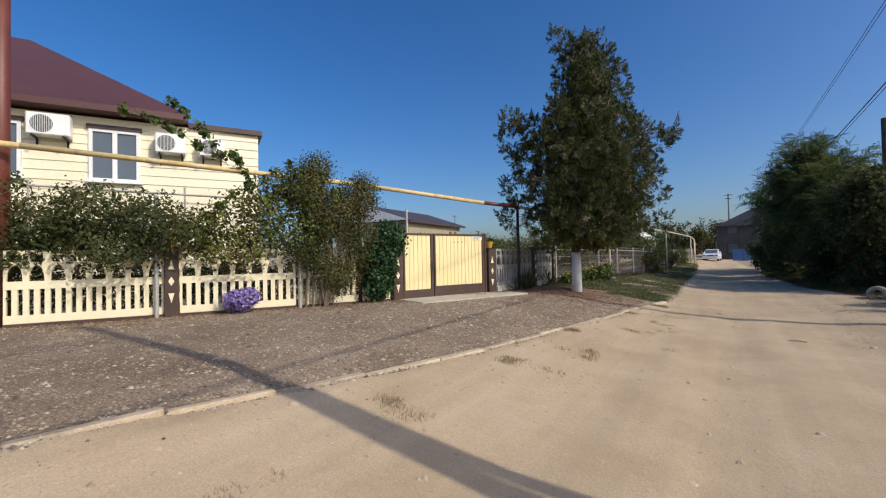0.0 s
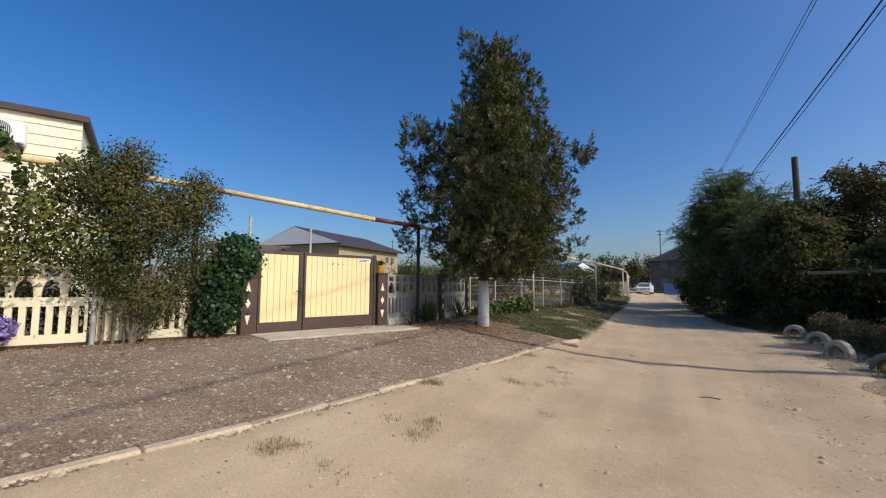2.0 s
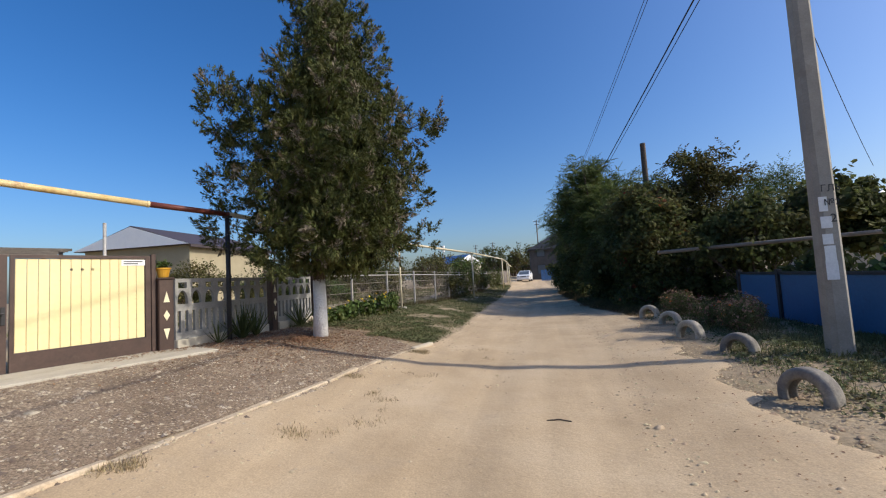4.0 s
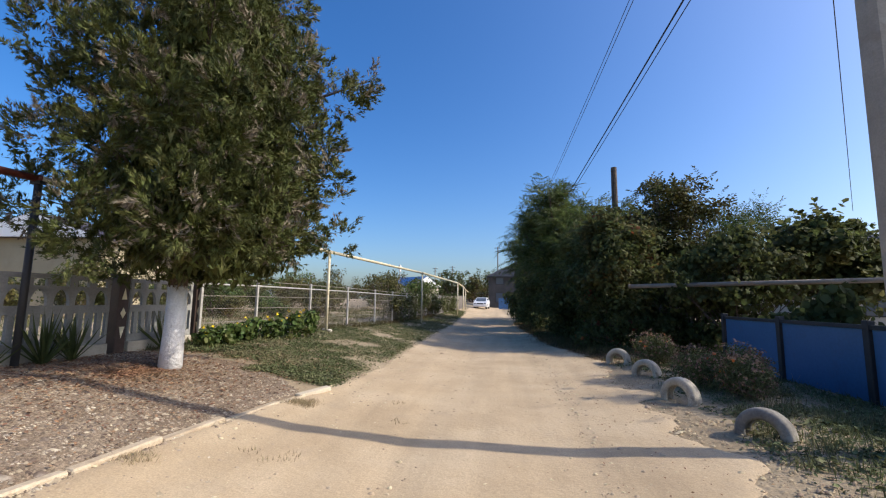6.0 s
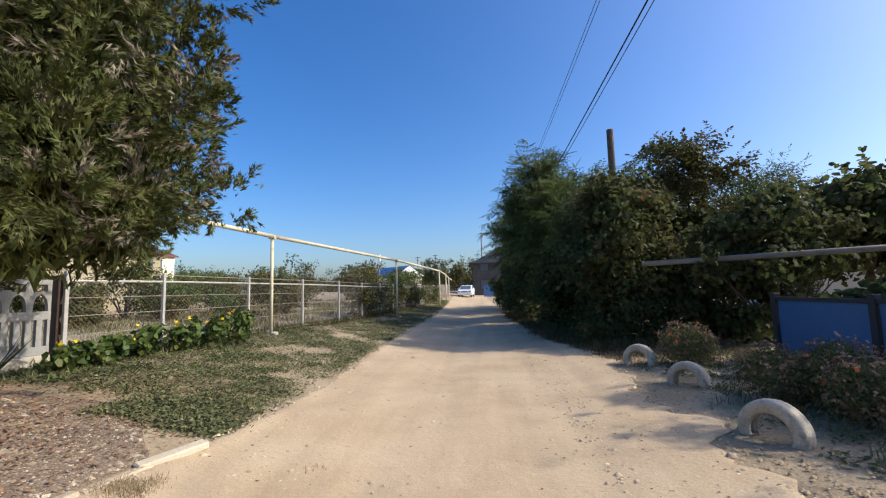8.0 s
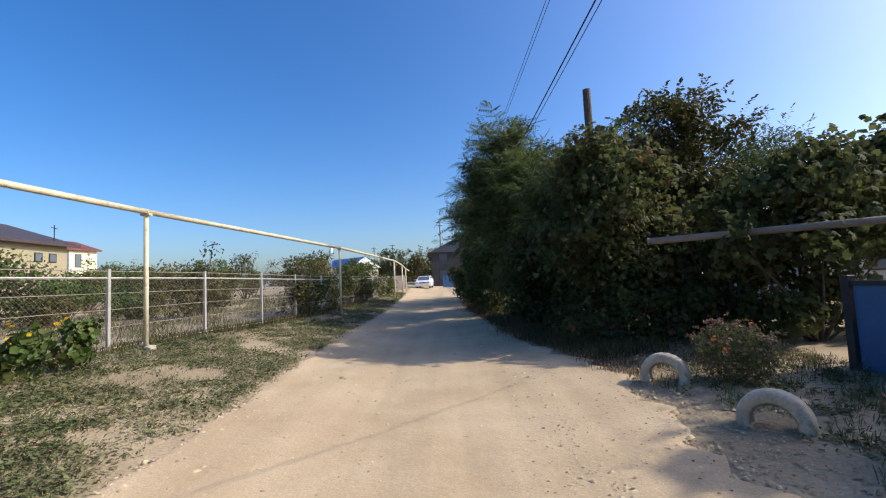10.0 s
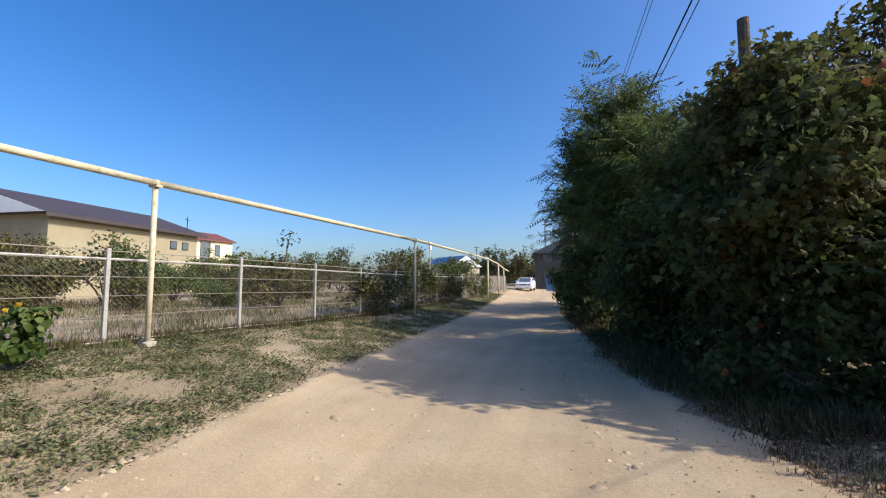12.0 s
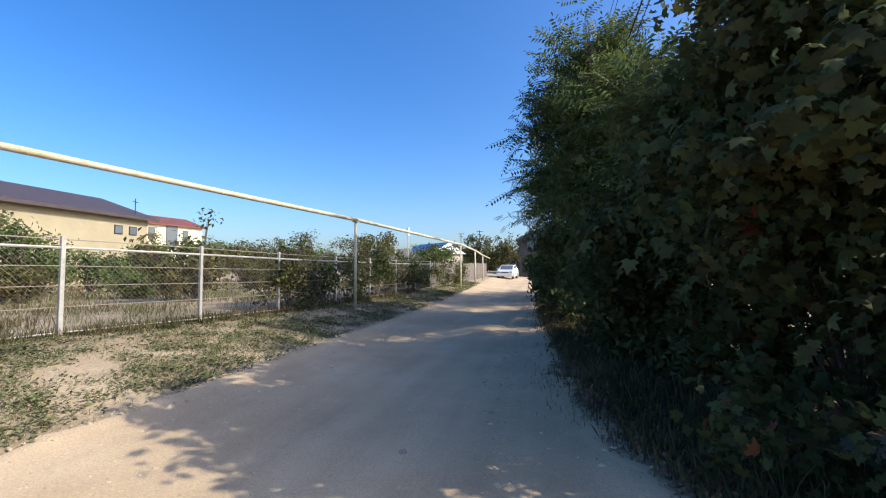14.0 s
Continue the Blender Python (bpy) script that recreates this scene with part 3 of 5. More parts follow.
def window(parent, x, z, w, h, sashes=2):
    t = part("window", box(bmesh.new(), x, -0.012, z, x + w, 0.0, z + h), M["white"], parent)
    f = bmesh.new()
    fr = 0.07
    for a, b, c, d in ((0, 0, w, fr), (0, h - fr, w, h), (0, fr, fr, h - fr), (w - fr, fr, w, h - fr)):
        box(f, x + a, -0.07, z + b, x + c, -0.012, z + d)
    for k in range(1, sashes):
        box(f, x + w * k / sashes - .045, -0.07, z + fr, x + w * k / sashes + .045, -0.012, z + h - fr)
    part("frame", f, M["white"], t)
    for k in range(sashes):
        a, b = x + w * k / sashes + (.045 if k else fr), x + w * (k + 1) / sashes - (.045 if k < sashes - 1 else fr)
        part("pane", box(bmesh.new(), a, -0.03, z + fr, b, -0.014, z + h - fr), M["glass"], t)
    part("sill", box(bmesh.new(), x - .05, -.14, z - .04, x + w + .05, -.0, z - .002), M["white"], t)
    part("roller_box", box(bmesh.new(), x - .04, -.1, z + h + .002, x + w + .04, -.0, z + h + .09), M["brown"], t)


HOUSE_A, HOUSE_U = (-12.2, 2.9), (0.456, 0.89)
hyaw = math.degrees(math.atan2(HOUSE_U[1], HOUSE_U[0]))
house = thing("house", (*HOUSE_A, 0.3), "cream clapboard house with brown hipped metal roof", "house", yaw=hyaw)
part("wall", box(bmesh.new(), -9.0, 0.0, 0, 4.08, 7.0, 4.55), M["siding"], house)
for k in range(20):
    z = 0.35 + k * 0.212
    bm = bmesh.new()
    prism(bm, [(-9.0, z), (4.1, z), (4.1, z + 0.21), (-9.0, z + 0.21)], -0.026, -0.002)
    for v in bm.verts:
        if v.co.y < -0.01 and v.co.z > z + 0.1:
            v.co.y = -0.008
    part("siding_board", bm, M["siding"], house)
roof = bmesh.new()
e0, e1, zz = -9.6, 2.5, 4.78
pts = [(e0, -.45, zz), (e1, -.45, zz), (e1, 7.4, zz), (e0, 7.4, zz), (e0 + 3.9, 3.5, zz + 2.75), (e1 - 3.9, 3.5, zz + 2.75)]
low = [(x, y, z - 0.14) for x, y, z in pts[:4]]
vs = [roof.verts.new(p) for p in pts + low]
for f in ((0, 1, 5, 4), (1, 2, 5), (2, 3, 4, 5), (3, 0, 4), (6, 7, 1, 0), (7, 8, 2, 1), (8, 9, 3, 2), (9, 6, 0, 3), (9, 8, 7, 6)):
    roof.faces.new([vs[i] for i in f])
part("roof", roof, M["roof"], house)
part("flat_roof", box(bmesh.new(), 2.52, -.12, 4.56, 4.2, 7.1, 4.68), M["brown"], house)
for x, z, w, h in ((0.57, 3.12, 0.95, 1.2), (-1.6, 3.12, 1.05, 1.2), (1.2, 1.0, 0.95, 1.3), (-1.6, 1.0, 1.0, 1.3)):
    window(house, x, z, w, h)
for s, z, w, h in ((-0.05, 4.3, .72, .47), (2.15, 4.14, .62, .46), (3.02, 4.14, .55, .44)):
    ac_unit((HOUSE_A[0] + s * HOUSE_U[0], HOUSE_A[1] + s * HOUSE_U[1], z), hyaw, w, h)


# ---- cast concrete fence ----
def fence_panel(length, n):
    """A cast panel: slots below, pointed arches above, a pierced top band. Along x from 0, 1.25 high."""
    bm = bmesh.new()
    y0, y1 = -0.03, 0.03
    p = length / n
    box(bm, 0, y0, 0, length, y1, 0.14)
    box(bm, 0, y0, 0.58, length, y1, 0.72)
    box(bm, 0, y0, 1.17, length, y1, 1.25)
    for k in range(n + 1):
        a, b = max(0, k * p - p * .27), min(length, k * p + p * .27)
        box(bm, a, y0 + .004, 0.14, b, y1 - .004, 0.58)
    q = p * 2
    for k in range(int(round(length / q))):
        c = (k + .5) * q
        w = q * .36
        for s in (-1, 1):
            arc = [(c + s * w * math.cos(i * math.pi / 10) ** 0.8, 0.72 + 0.27 * math.sin(i * math.pi / 10) ** 0.9) for i in range(5)] + [(c, 1.005)]
            outline = [(c + s * q / 2, 0.72)] + arc + [(c, 1.05), (c + s * q / 2, 1.05)]
            prism(bm, outline if s < 0 else outline[::-1], y0 + .004, y1 - .004)
        box(bm, k * q, y0 + .004, 1.05, k * q + q * .2, y1 - .004, 1.17)
        box(bm, (k + 1) * q - q * .2, y0 + .004, 1.05, (k + 1) * q, y1 - .004, 1.17)
    return tidy(bm)


def fence_pillar(at, yaw, h=1.33, w=0.24):
    t = thing("fence_pillar", at, "dark brown concrete fence pillar with cream cut-out shapes", "pillar", "pillars of the front fence", yaw=yaw)
    part("shaft", box(bmesh.new(), -w / 2, -w / 2, -.1, w / 2, w / 2, h, 0.012), M["brown"], t)
    part("cap", box(bmesh.new(), -w / 2 - .015, -w / 2 - .015, h + .001, w / 2 + .015, w / 2 + .015, h + .035, 0.01), M["brown"], t)
    for turn in (0, 90):
        rot = pose(0, 0, 0, 0, 0, turn)
        for poly in ([(-.05, .93), (.05, .93), (0, 1.12)], [(0, .61), (.05, .70), (0, .79), (-.05, .70)], [(0, .28), (.05, .47), (-.05, .47)]):
            bm = prism(bmesh.new(), [(x, z) for x, z in poly], -w / 2 - .008, -w / 2 + .004)
            bmesh.ops.transform(bm, matrix=rot, verts=bm.verts)
            part("inlay", tidy(bm), M["cream"], t)
    return t


def flower_pot(at):
    t = thing("flower_pot", at, "amber yellow plastic flower pot on a pillar", "flower pot", "pots on the pillars")
    part("pot", lathe(bmesh.new(), [(0.0, 0), (.08, 0), (.11, .14), (.125, .145), (.125, .17), (.105, .17), (.1, .14), (0, .14)], 16), M["pot"], t)
    crown("plant", 77, [(0, 0, .22, .1, .1, .06)], 120, .07, M["leaf"], t, per=6, clump=.04)


def along(a, b, s, off=0.0):
    d = math.dist(a, b)
    u = ((b[0] - a[0]) / d, (b[1] - a[1]) / d)
    return (a[0] + u[0] * s + u[1] * off, a[1] + u[1] * s - u[0] * off)


def panels(name, a, b, spans, z, mat, plinth, label, group, tall=1.0):
    yaw = facing(a, b)
    t = thing("concrete_fence", (*a, 0), label, "fence", group)
    t.matrix_basis = Matrix()
    for s0, s1 in spans:
        n = 2 * max(2, round((s1 - s0) / 0.3))
        ob = part(name, fence_panel(s1 - s0, n), mat, t)
        ob.matrix_basis = pose(*along(a, b, s0), z, 0, 0, yaw) @ Matrix.Diagonal((1, 1, tall, 1))
        ob = part("plinth", box(bmesh.new(), 0, -.07, -.25, s1 - s0, .07, -0.004, .008), plinth, label="low concrete plinth under the fence", kind="structure")
        ob.matrix_basis = pose(*along(a, b, s0), z, 0, 0, yaw)


panels("fence_panel", FENCE_A, FENCE_B, [(-2.4, -.13), (.13, 2.3), (2.42, 4.5), (-4.9, -2.6)], 0.53, M["cream"], M["brown"], "cream cast concrete fence with slots and arches", "front fences")
fyaw = facing(FENCE_A, FENCE_B)
fence_pillar((*FENCE_A, 0.46), fyaw)
flower_pot((*FENCE_A, 0.46 + 1.37))
gyaw = facing(GATE_A, GATE_B)
fence_pillar((*along(GATE_A, GATE_B, -.10), 0.40), gyaw)
fence_pillar((*along(GATE_A, GATE_B, 2.99), 0.40), gyaw)
flower_pot((*along(GATE_A, GATE_B, 2.99), 0.40 + 1.37))
flower_pot((*along(GATE_A, GATE_B, -.10), 0.40 + 1.37))
panels("fence_panel", WALL_A, WALL_B, [(0.02, 2.5), (2.88, 4.35)], 0.65, M["grey_wall"], M["slab"], "whitewashed cast concrete fence with pierced arches", "side fences", .87)
fence_pillar((*along(WALL_A, WALL_B, 2.69), 0.44), facing(WALL_A, WALL_B), w=0.2)
fence_pillar((*along(WALL_A, WALL_B, 4.48), 0.44), facing(WALL_A, WALL_B), w=0.16)


# ---- gate ----
def gate():
    t = thing("gate", (*GATE_A, 0.0), "closed cream plank gate in a dark brown steel frame", "gate", yaw=gyaw)
    part("gate_post", box(bmesh.new(), .03, -.04, .38, .10, .04, 2.18, .006), M["brown"], t)
    part("gate_post", box(bmesh.new(), 2.79, -.04, .38, 2.86, .04, 2.18, .006), M["brown"], t)
    for name, a, b, z0 in (("wicket", .115, 1.02, .70), ("leaf", 1.05, 2.78, .76)):
        f = bmesh.new()
        box(f, a, -.03, .47, a + .045, .03, 2.15)
        box(f, b - .075, -.03, .47, b, .03, 2.15)
        box(f, a + .045, -.03, 2.10, b - .075, .03, 2.15)
        box(f, a + .045, -.03, .47, b - .075, .03, z0)
        leaf = part(name, f, M["brown"], t)
        x, n = a + .05, max(4, round((b - a - .13) / .125))
        w = (b - a - .135) / n
        for k in range(n):
            part("plank", box(bmesh.new(), x + k * w + .003, -.012, z0 + .006, x + (k + 1) * w - .003, .012, 2.094, .004), M["gate_cream"], leaf)
    h = part("handle", box(bmesh.new(), .96, -.045, 1.17, 1.005, -.031, 1.42, .004), M["dark"], t, "dark door handle with lock plate")
    part("lever", tube(bmesh.new(), [(.983, -.05, 1.33), (.983, -.09, 1.33), (.86, -.095, 1.33)], .012, 8), M["dark"], h)
    s = part("sign_plate", box(bmesh.new(), 2.36, -.022, 1.985, 2.70, -.016, 2.085), M["white"], t, "small white house sign")
    part("lettering", box(box(bmesh.new(), 2.39, -.026, 2.045, 2.66, -.0225, 2.06), 2.39, -.026, 2.01, 2.6, -.0225, 2.025), M["ink"], s)
    for k in range(3):
        part("hole", lathe(bmesh.new(), [(0, -.016), (.02, -.016), (.02, -.011)], 12, pose(1.72 + .13 * k, -.0, 1.93 - .0 * k, 0) @ pose(0, -.0135, 0, 90) @ pose(0, 0, .0145)), M["ink"], t)


gate()


# ---- gas pipe on posts ----
def gas_pipe(name, pts, r, mats, label, posts):
    t = thing(name, (0, 0, 0), label, "pipe")
    for i, (a, b) in enumerate(zip(pts, pts[1:])):
        part("pipe_run", tube(bmesh.new(), [a, b], r, 14), mats[min(i, len(mats) - 1)], t, smooth=True)
        part("weld", tube(bmesh.new(), [Vector(b) - (Vector(b) - Vector(a)).normalized() * .02, Vector(b) + (Vector(b) - Vector(a)).normalized() * .02], r * 1.12, 14), mats[min(i, len(mats) - 1)], t)
    for x, y, top, pr, mat in posts:
        part("post", tube(bmesh.new(), [(x, y, land(x, y) - .2), (x, y, top)], pr, 12), mat, t, smooth=True)
        part("saddle", box(bmesh.new(), x - .08, y - .05, top - .03, x + .08, y + .05, top + .012), mat, t)
    return t


def A3(s, z, off=0.0):
    return (*along(FENCE_A, FENCE_B, s, off), z)


P1 = (-5.28, 11.95)
gas_pipe("gas_pipe", [A3(-9, 3.9, .05), A3(-2.2, 3.58, .05), A3(3.75, 3.28, .05), (-5.75, 10.6, 3.06), (*P1, 3.02)], .052,
         [M["pipe"], M["pipe"], M["pipe"], M["red_brown"]], "yellow overhead gas pipe on brown posts along the fence",
         [(*along(FENCE_A, FENCE_B, 3.75, .05), 3.23, .045, M["brown"]), (*P1, 2.97, .045, M["dark"])])
PIPE2 = [(*P1, 3.02), (-4.85, 15.6, 2.96), (-4.32, 19.65, 2.90), (-2.95, 28.05, 2.80), (-2.5, 41.0, 2.86), (-2.55, 46.5, 2.75), (-2.8, 52, 2.6), (-3.0, 58, 2.5)]
gas_pipe("gas_pipe", PIPE2, .05, [M["pipe_pale"]], "faded yellow overhead gas pipe with rust on steel posts",
         [(-4.32, 19.65, 2.86, .04, M["pipe_pale"]), (-2.95, 28.05, 2.76, .04, M["pipe_pale"]), (-2.5, 41.0, 2.82, .05, M["pipe_pale"]), (-2.55, 46.5, 2.7, .05, M["pipe_pale"]), (-2.8, 52, 2.55, .05, M["pipe_pale"])])
t = thing("utility_post", (*along(FENCE_A, FENCE_B, -2.52, -.25), 0.3), "tall dark red-brown steel post beside the fence", "post")
part("shaft", tube(bmesh.new(), [(0, 0, 0), (0, 0, 7.5)], .12, 14), M["red_brown"], t, smooth=True)


# ---- juniper ----
def juniper():
    x, y = -3.82, 12.89
    z = land(x, y)
    t = thing("juniper_tree", (x, y, z), "tall dense juniper tree with whitewashed lower trunk", "tree")
    rng = random.Random(3)
    trunk = [(0, 0, -.1), (0.02, 0, .6), (0.0, 0.02, 1.22)]
    bm = tube(bmesh.new(), trunk, [.165, .14, .132], 16)
    part("whitewash", bm, M["limewash"], t, "whitewashed trunk base", smooth=True)
    part("trunk", tube(bmesh.new(), [(0, .02, 1.2), (.03, 0, 2.2), (0, 0, 4.2), (.05, 0, 6.6), (.05, 0, 7.6)], [.133, .12, .09, .05, .015], 12), M["bark"], t, smooth=True)
    blobs = []
    layers = ((1.8, 1.75, 12), (2.35, 2.05, 13), (2.95, 2.05, 13), (3.55, 1.95, 13), (4.15, 1.75, 11), (4.75, 1.5, 10), (5.35, 1.3, 8), (5.95, 1.1, 7), (6.6, .9, 6), (7.3, .5, 4))
    for h, r, k in layers:
        for i in range(k):
            a = 2 * math.pi * (i + rng.random() * .7) / k
            q = r * rng.uniform(.6, 1.0)
            s = (.36 + .07 * r) * rng.uniform(.75, 1.15)
            blobs.append((q * math.cos(a), q * math.sin(a), h + rng.uniform(-.3, .3), s * rng.uniform(.7, 1.0), s * rng.uniform(.7, 1.0), s * rng.uniform(.8, 1.25)))
        blobs.append((0, 0, h, r * .5, r * .5, .5))
    blobs = [(x * .94 + .42, y * .94 + .02, z, a * .86, b * .86, c * .9) for x, y, z, a, b, c in blobs]
    blobs += [(2.2, .5, 4.3, .45, .35, .35), (2.55, .65, 4.65, .3, .25, .3), (-1.5, -.9, 4.7, .5, .5, .6), (-1.6, -.95, 5.3, .35, .35, .45), (-1.2, -.6, 4.1, .5, .5, .5), (-1.0, -.5, 4.9, .45, .45, .5), (-1.5, -.8, 3.2, .5, .5, .5), (-1.6, -.8, 2.4, .5, .5, .45), (.95, .5, 7.0, .35, .35, .45), (1.2, .6, 6.3, .4, .4, .5), (2.2, .6, 2.0, .4, .35, .25), (-.3, -.2, 7.75, .3, .3, .35), (.75, .1, 7.35, .3, .3, .5), (.15, .1, 7.0, .45, .45, .5)]
    for i, b in enumerate(blobs):
        if i % 3 == 0 or i > len(blobs) - 7:
            part("branch", limbs(800 + i, (0, 0, max(1.5, b[2] * .75)), [b], .035, bmesh.new()), M["bark"], t)
    shoots("crown", 11, blobs, 4000, .21, 40, .086, M["juniper"], t, SPRAY, rise=.45, droop=-.1, spread=.6, plume=.085, inner=.75)
    shoots("cone_cover", 14, blobs, 900, .22, 26, .085, M["cone"], t, SPRAY, rise=.45, droop=-.1, spread=.6, plume=.085, inner=.85, label="sprays full of grey-brown seed cones")
    core = [(.4, .05, h, r * .66, r * .66, .5) for h, r, _ in layers]
    crown("inner_foliage", 12, core, 20000, .2, M["juniper"], t, SPRAY, upright=True, jitter=.6, per=10, clump=.1, inner=.6)


juniper()


# ---- netting fence ----
FPOSTS = [(-5.3, 15.35), (-4.98, 16.9), (-4.72, 19.3), (-4.42, 21.65), (-4.06, 23.75), (-3.9, 25.9), (-3.85, 28.6), (-3.8, 31.0), (-3.7, 33.4), (-3.6, 35.8), (-3.55, 38.2)]


def fence_section(a, b, last):
    n = math.dist(a, b)
    t = thing("net_fence_section", (*a, 0), "silver steel fence section with rusty wire netting", "fence", "netting fence sections", yaw=facing(a, b))
    z0, z1 = land(*a), land(*b)
    for s, z in ((0, z0),) + (((n, z1),) if last else ()):
        part("post", box(bmesh.new(), s - .028, -.028, z - .2, s + .028, .028, z + 1.42, .005), M["galv"], t)
    dz = (z1 - z0)
    rails = ((.06, .012), (.42, .006), (.72, .006), (1.0, .006), (1.26, .02), (1.38, .008))
    for h, r in rails:
        part("rail", tube(bmesh.new(), [(.028, 0, z0 + h), (n - .028, 0, z0 + dz + h)], r, 6), M["galv"] if r > .01 else M["wire"], t)
    V, F = [], []
    step, r = .075, .0016

    def strand(x0, h0, x1, h1):
        k = len(V)
        zz0, zz1 = z0 + dz * x0 / n + h0, z0 + dz * x1 / n + h1
        V.extend([(x0, -r, zz0), (x0, r, zz0 - r), (x0 + r, r, zz0 + r), (x1, -r, zz1), (x1, r, zz1 - r), (x1 + r, r, zz1 + r)])
        F.extend([(k, k + 1, k + 4, k + 3), (k + 1, k + 2, k + 5, k + 4), (k + 2, k, k + 3, k + 5)])
    H = 1.2
    c = -H
    while c < n:
        x0, x1 = max(0, c), min(n, c + H)
        if x1 - x0 > .02:
            strand(x0, .06 + x0 - c, x1, .06 + x1 - c)
            strand(x0, .06 + H - (x0 - c), x1, .06 + H - (x1 - c))
        c += step
    mesh_np("netting", V, F, M["wire"], t)


for i in range(len(FPOSTS) - 1):
    fence_section(FPOSTS[i], FPOSTS[i + 1], i == len(FPOSTS) - 2)


def board_fence(pts, h, mat, label, w=.14, gap=.02):
    a, b = pts
    t = thing("board_fence", (*a, 0), label, "fence", yaw=facing(a, b))
    n = math.dist(a, b)
    bm = box(bmesh.new(), 0, -.012, -.5, w, .012, h, .004)
    me = bpy.data.meshes.new("board")
    bm.to_mesh(me)
    bm.free()
    me.materials.append(mat)
    x, rng = 0, random.Random(4)
    while x < n - w:
        ob = new("board", me)
        ob.matrix_basis = pose(x, 0, land(*along(a, b, x)) + rng.uniform(-.04, .03), 0, rng.uniform(-.6, .6), 0)
        ob.parent = t
        x += w + gap
    for z in (.4, h - .3):
        part("rail", box(bmesh.new(), 0, .014, .3 + z, n, .06, .36 + z), mat, t)


board_fence(((-3.55, 38.4), (-3.3, 58)), 1.35, M["old_wood"], "weathered wooden board fence beside the road")


# ---- right side: tyres, pole, blue fence, pipe ----
def tyre(at, yaw, r, mat, w=.17, lean=0.0):
    bm = bmesh.new()
    prof = [(r * .58, -w * .36), (r * .66, -w * .5), (r * .88, -w * .5), (r * .97, -w * .4), (r, -w * .2), (r, w * .2), (r * .97, w * .4), (r * .88, w * .5), (r * .66, w * .5), (r * .58, w * .36), (r * .63, w * .3), (r * .85, w * .4), (r * .9, 0), (r * .85, -w * .4), (r * .63, -w * .3)]
    rings, n = [], 28
    for k in range(n + 1):
        a = math.radians(-25) + math.radians(230) * k / n
        rings.append([bm.verts.new((q * math.cos(a), y, q * math.sin(a))) for q, y in prof])
    m = len(prof)
    for r0, r1 in zip(rings, rings[1:]):
        for k in range(m):
            bm.faces.new((r0[k], r0[(k + 1) % m], r1[(k + 1) % m], r1[k]))
    bm.faces.new(rings[0])
    bm.faces.new(rings[-1][::-1])
    ob = tagged(part("half_buried_tyre", tidy(bm), M[mat], smooth=True), "%s car tyre half buried as road edging" % ("limewashed" if mat == "tyre" else "weathered grey"), "tyre", "tyres along the roadside")
    ob.matrix_basis = pose(*at, lean, 0, yaw)


for x, y, yaw, r, s, mat in ((3.32, 9.58, -62, .27, .09, "old_tyre"), (3.72, 12.08, -52, .27, .05, "old_tyre"), (3.52, 13.66, -60, .28, .08, "tyre"), (3.72, 15.7, -50, .27, .06, "tyre"), (3.62, 17.25, -42, .27, .10, "tyre")):
    tyre((x, y, land(x, y) + s - .02), yaw, r, mat)


def letters(text, size, at, yaw, mat, parent):
    cu = bpy.data.curves.new("writing", "FONT")
    cu.body, cu.size, cu.extrude, cu.align_x = text, size, .001, "CENTER"
    tmp = bpy.data.objects.new("writing", cu)
    scene.collection.objects.link(tmp)
    me = bpy.data.meshes.new_from_object(tmp.evaluated_get(bpy.context.evaluated_depsgraph_get()))
    bpy.data.objects.remove(tmp)
    me.materials.clear()
    me.materials.append(mat)
    ob = new("writing", me)
    ob.parent = parent
    ob.matrix_basis = pose(*at, 90, 0, yaw)
    return ob


def concrete_pole(at, h, w0, w1, label, arms=True, lean=0.0):
    t = thing("utility_pole", at, label, "pole")
    bm = bmesh.new()
    c = [(sx, sy) for sx, sy in ((-1, -.6), (-.6, -1), (.6, -1), (1, -.6), (1, .6), (.6, 1), (-.6, 1), (-1, .6))]
    a = [bm.verts.new((x * w0 / 2, y * w0 / 2, -.3)) for x, y in c]
    b = [bm.verts.new((x * w1 / 2 + lean, y * w1 / 2, h)) for x, y in c]
    bm.faces.new(a[::-1]), bm.faces.new(b)
    for i in range(8):
        bm.faces.new((a[i], a[(i + 1) % 8], b[(i + 1) % 8], b[i]))
    part("shaft", bm, M["pole"], t)
    if arms:
        for z, k in ((h - .25, .55), (h - .75, .4)):
            part("crossarm", box(bmesh.new(), -k + lean, -.04 - w1 / 2, z, k + lean, -w1 / 2, z + .07), M["dark"], t)
            for s in (-1, 1):
                part("insulator", lathe(bmesh.new(), [(.0, z + .07), (.03, z + .07), (.045, z + .12), (.03, z + .17), (.0, z + .18)], 8, Matrix.Translation((s * k * .85 + lean, -.02 - w1 / 2, 0))), M["white"], t)
    return t


POLE = (4.72, 11.55)
pole = concrete_pole((*POLE, land(*POLE)), 9.6, .27, .18, "grey concrete utility pole with torn paper notices")
rng = random.Random(9)
for k, (z, w, h) in enumerate(((1.95, .1, .2), (1.72, .13, .16), (1.50, .12, .14), (1.28, .13, .2), (1.02, .14, .26))):
    part("notice", box(bmesh.new(), -.12, -.1395 + .0036 * z - .004, z, -.12 + w, -.135 + .0036 * z - .004, z + h), M["paper"], pole, "torn white paper notice").matrix_basis = pose(0, 0, 0, 0, 0, rng.uniform(-1, 1))
for txt, z, size in (("ГЛ5", 2.22, .13), ("№2", 2.03, .12), ("2", 1.80, .16)):
    letters(txt, size, (.03, -.1435, z), 0, M["ink"], pole)
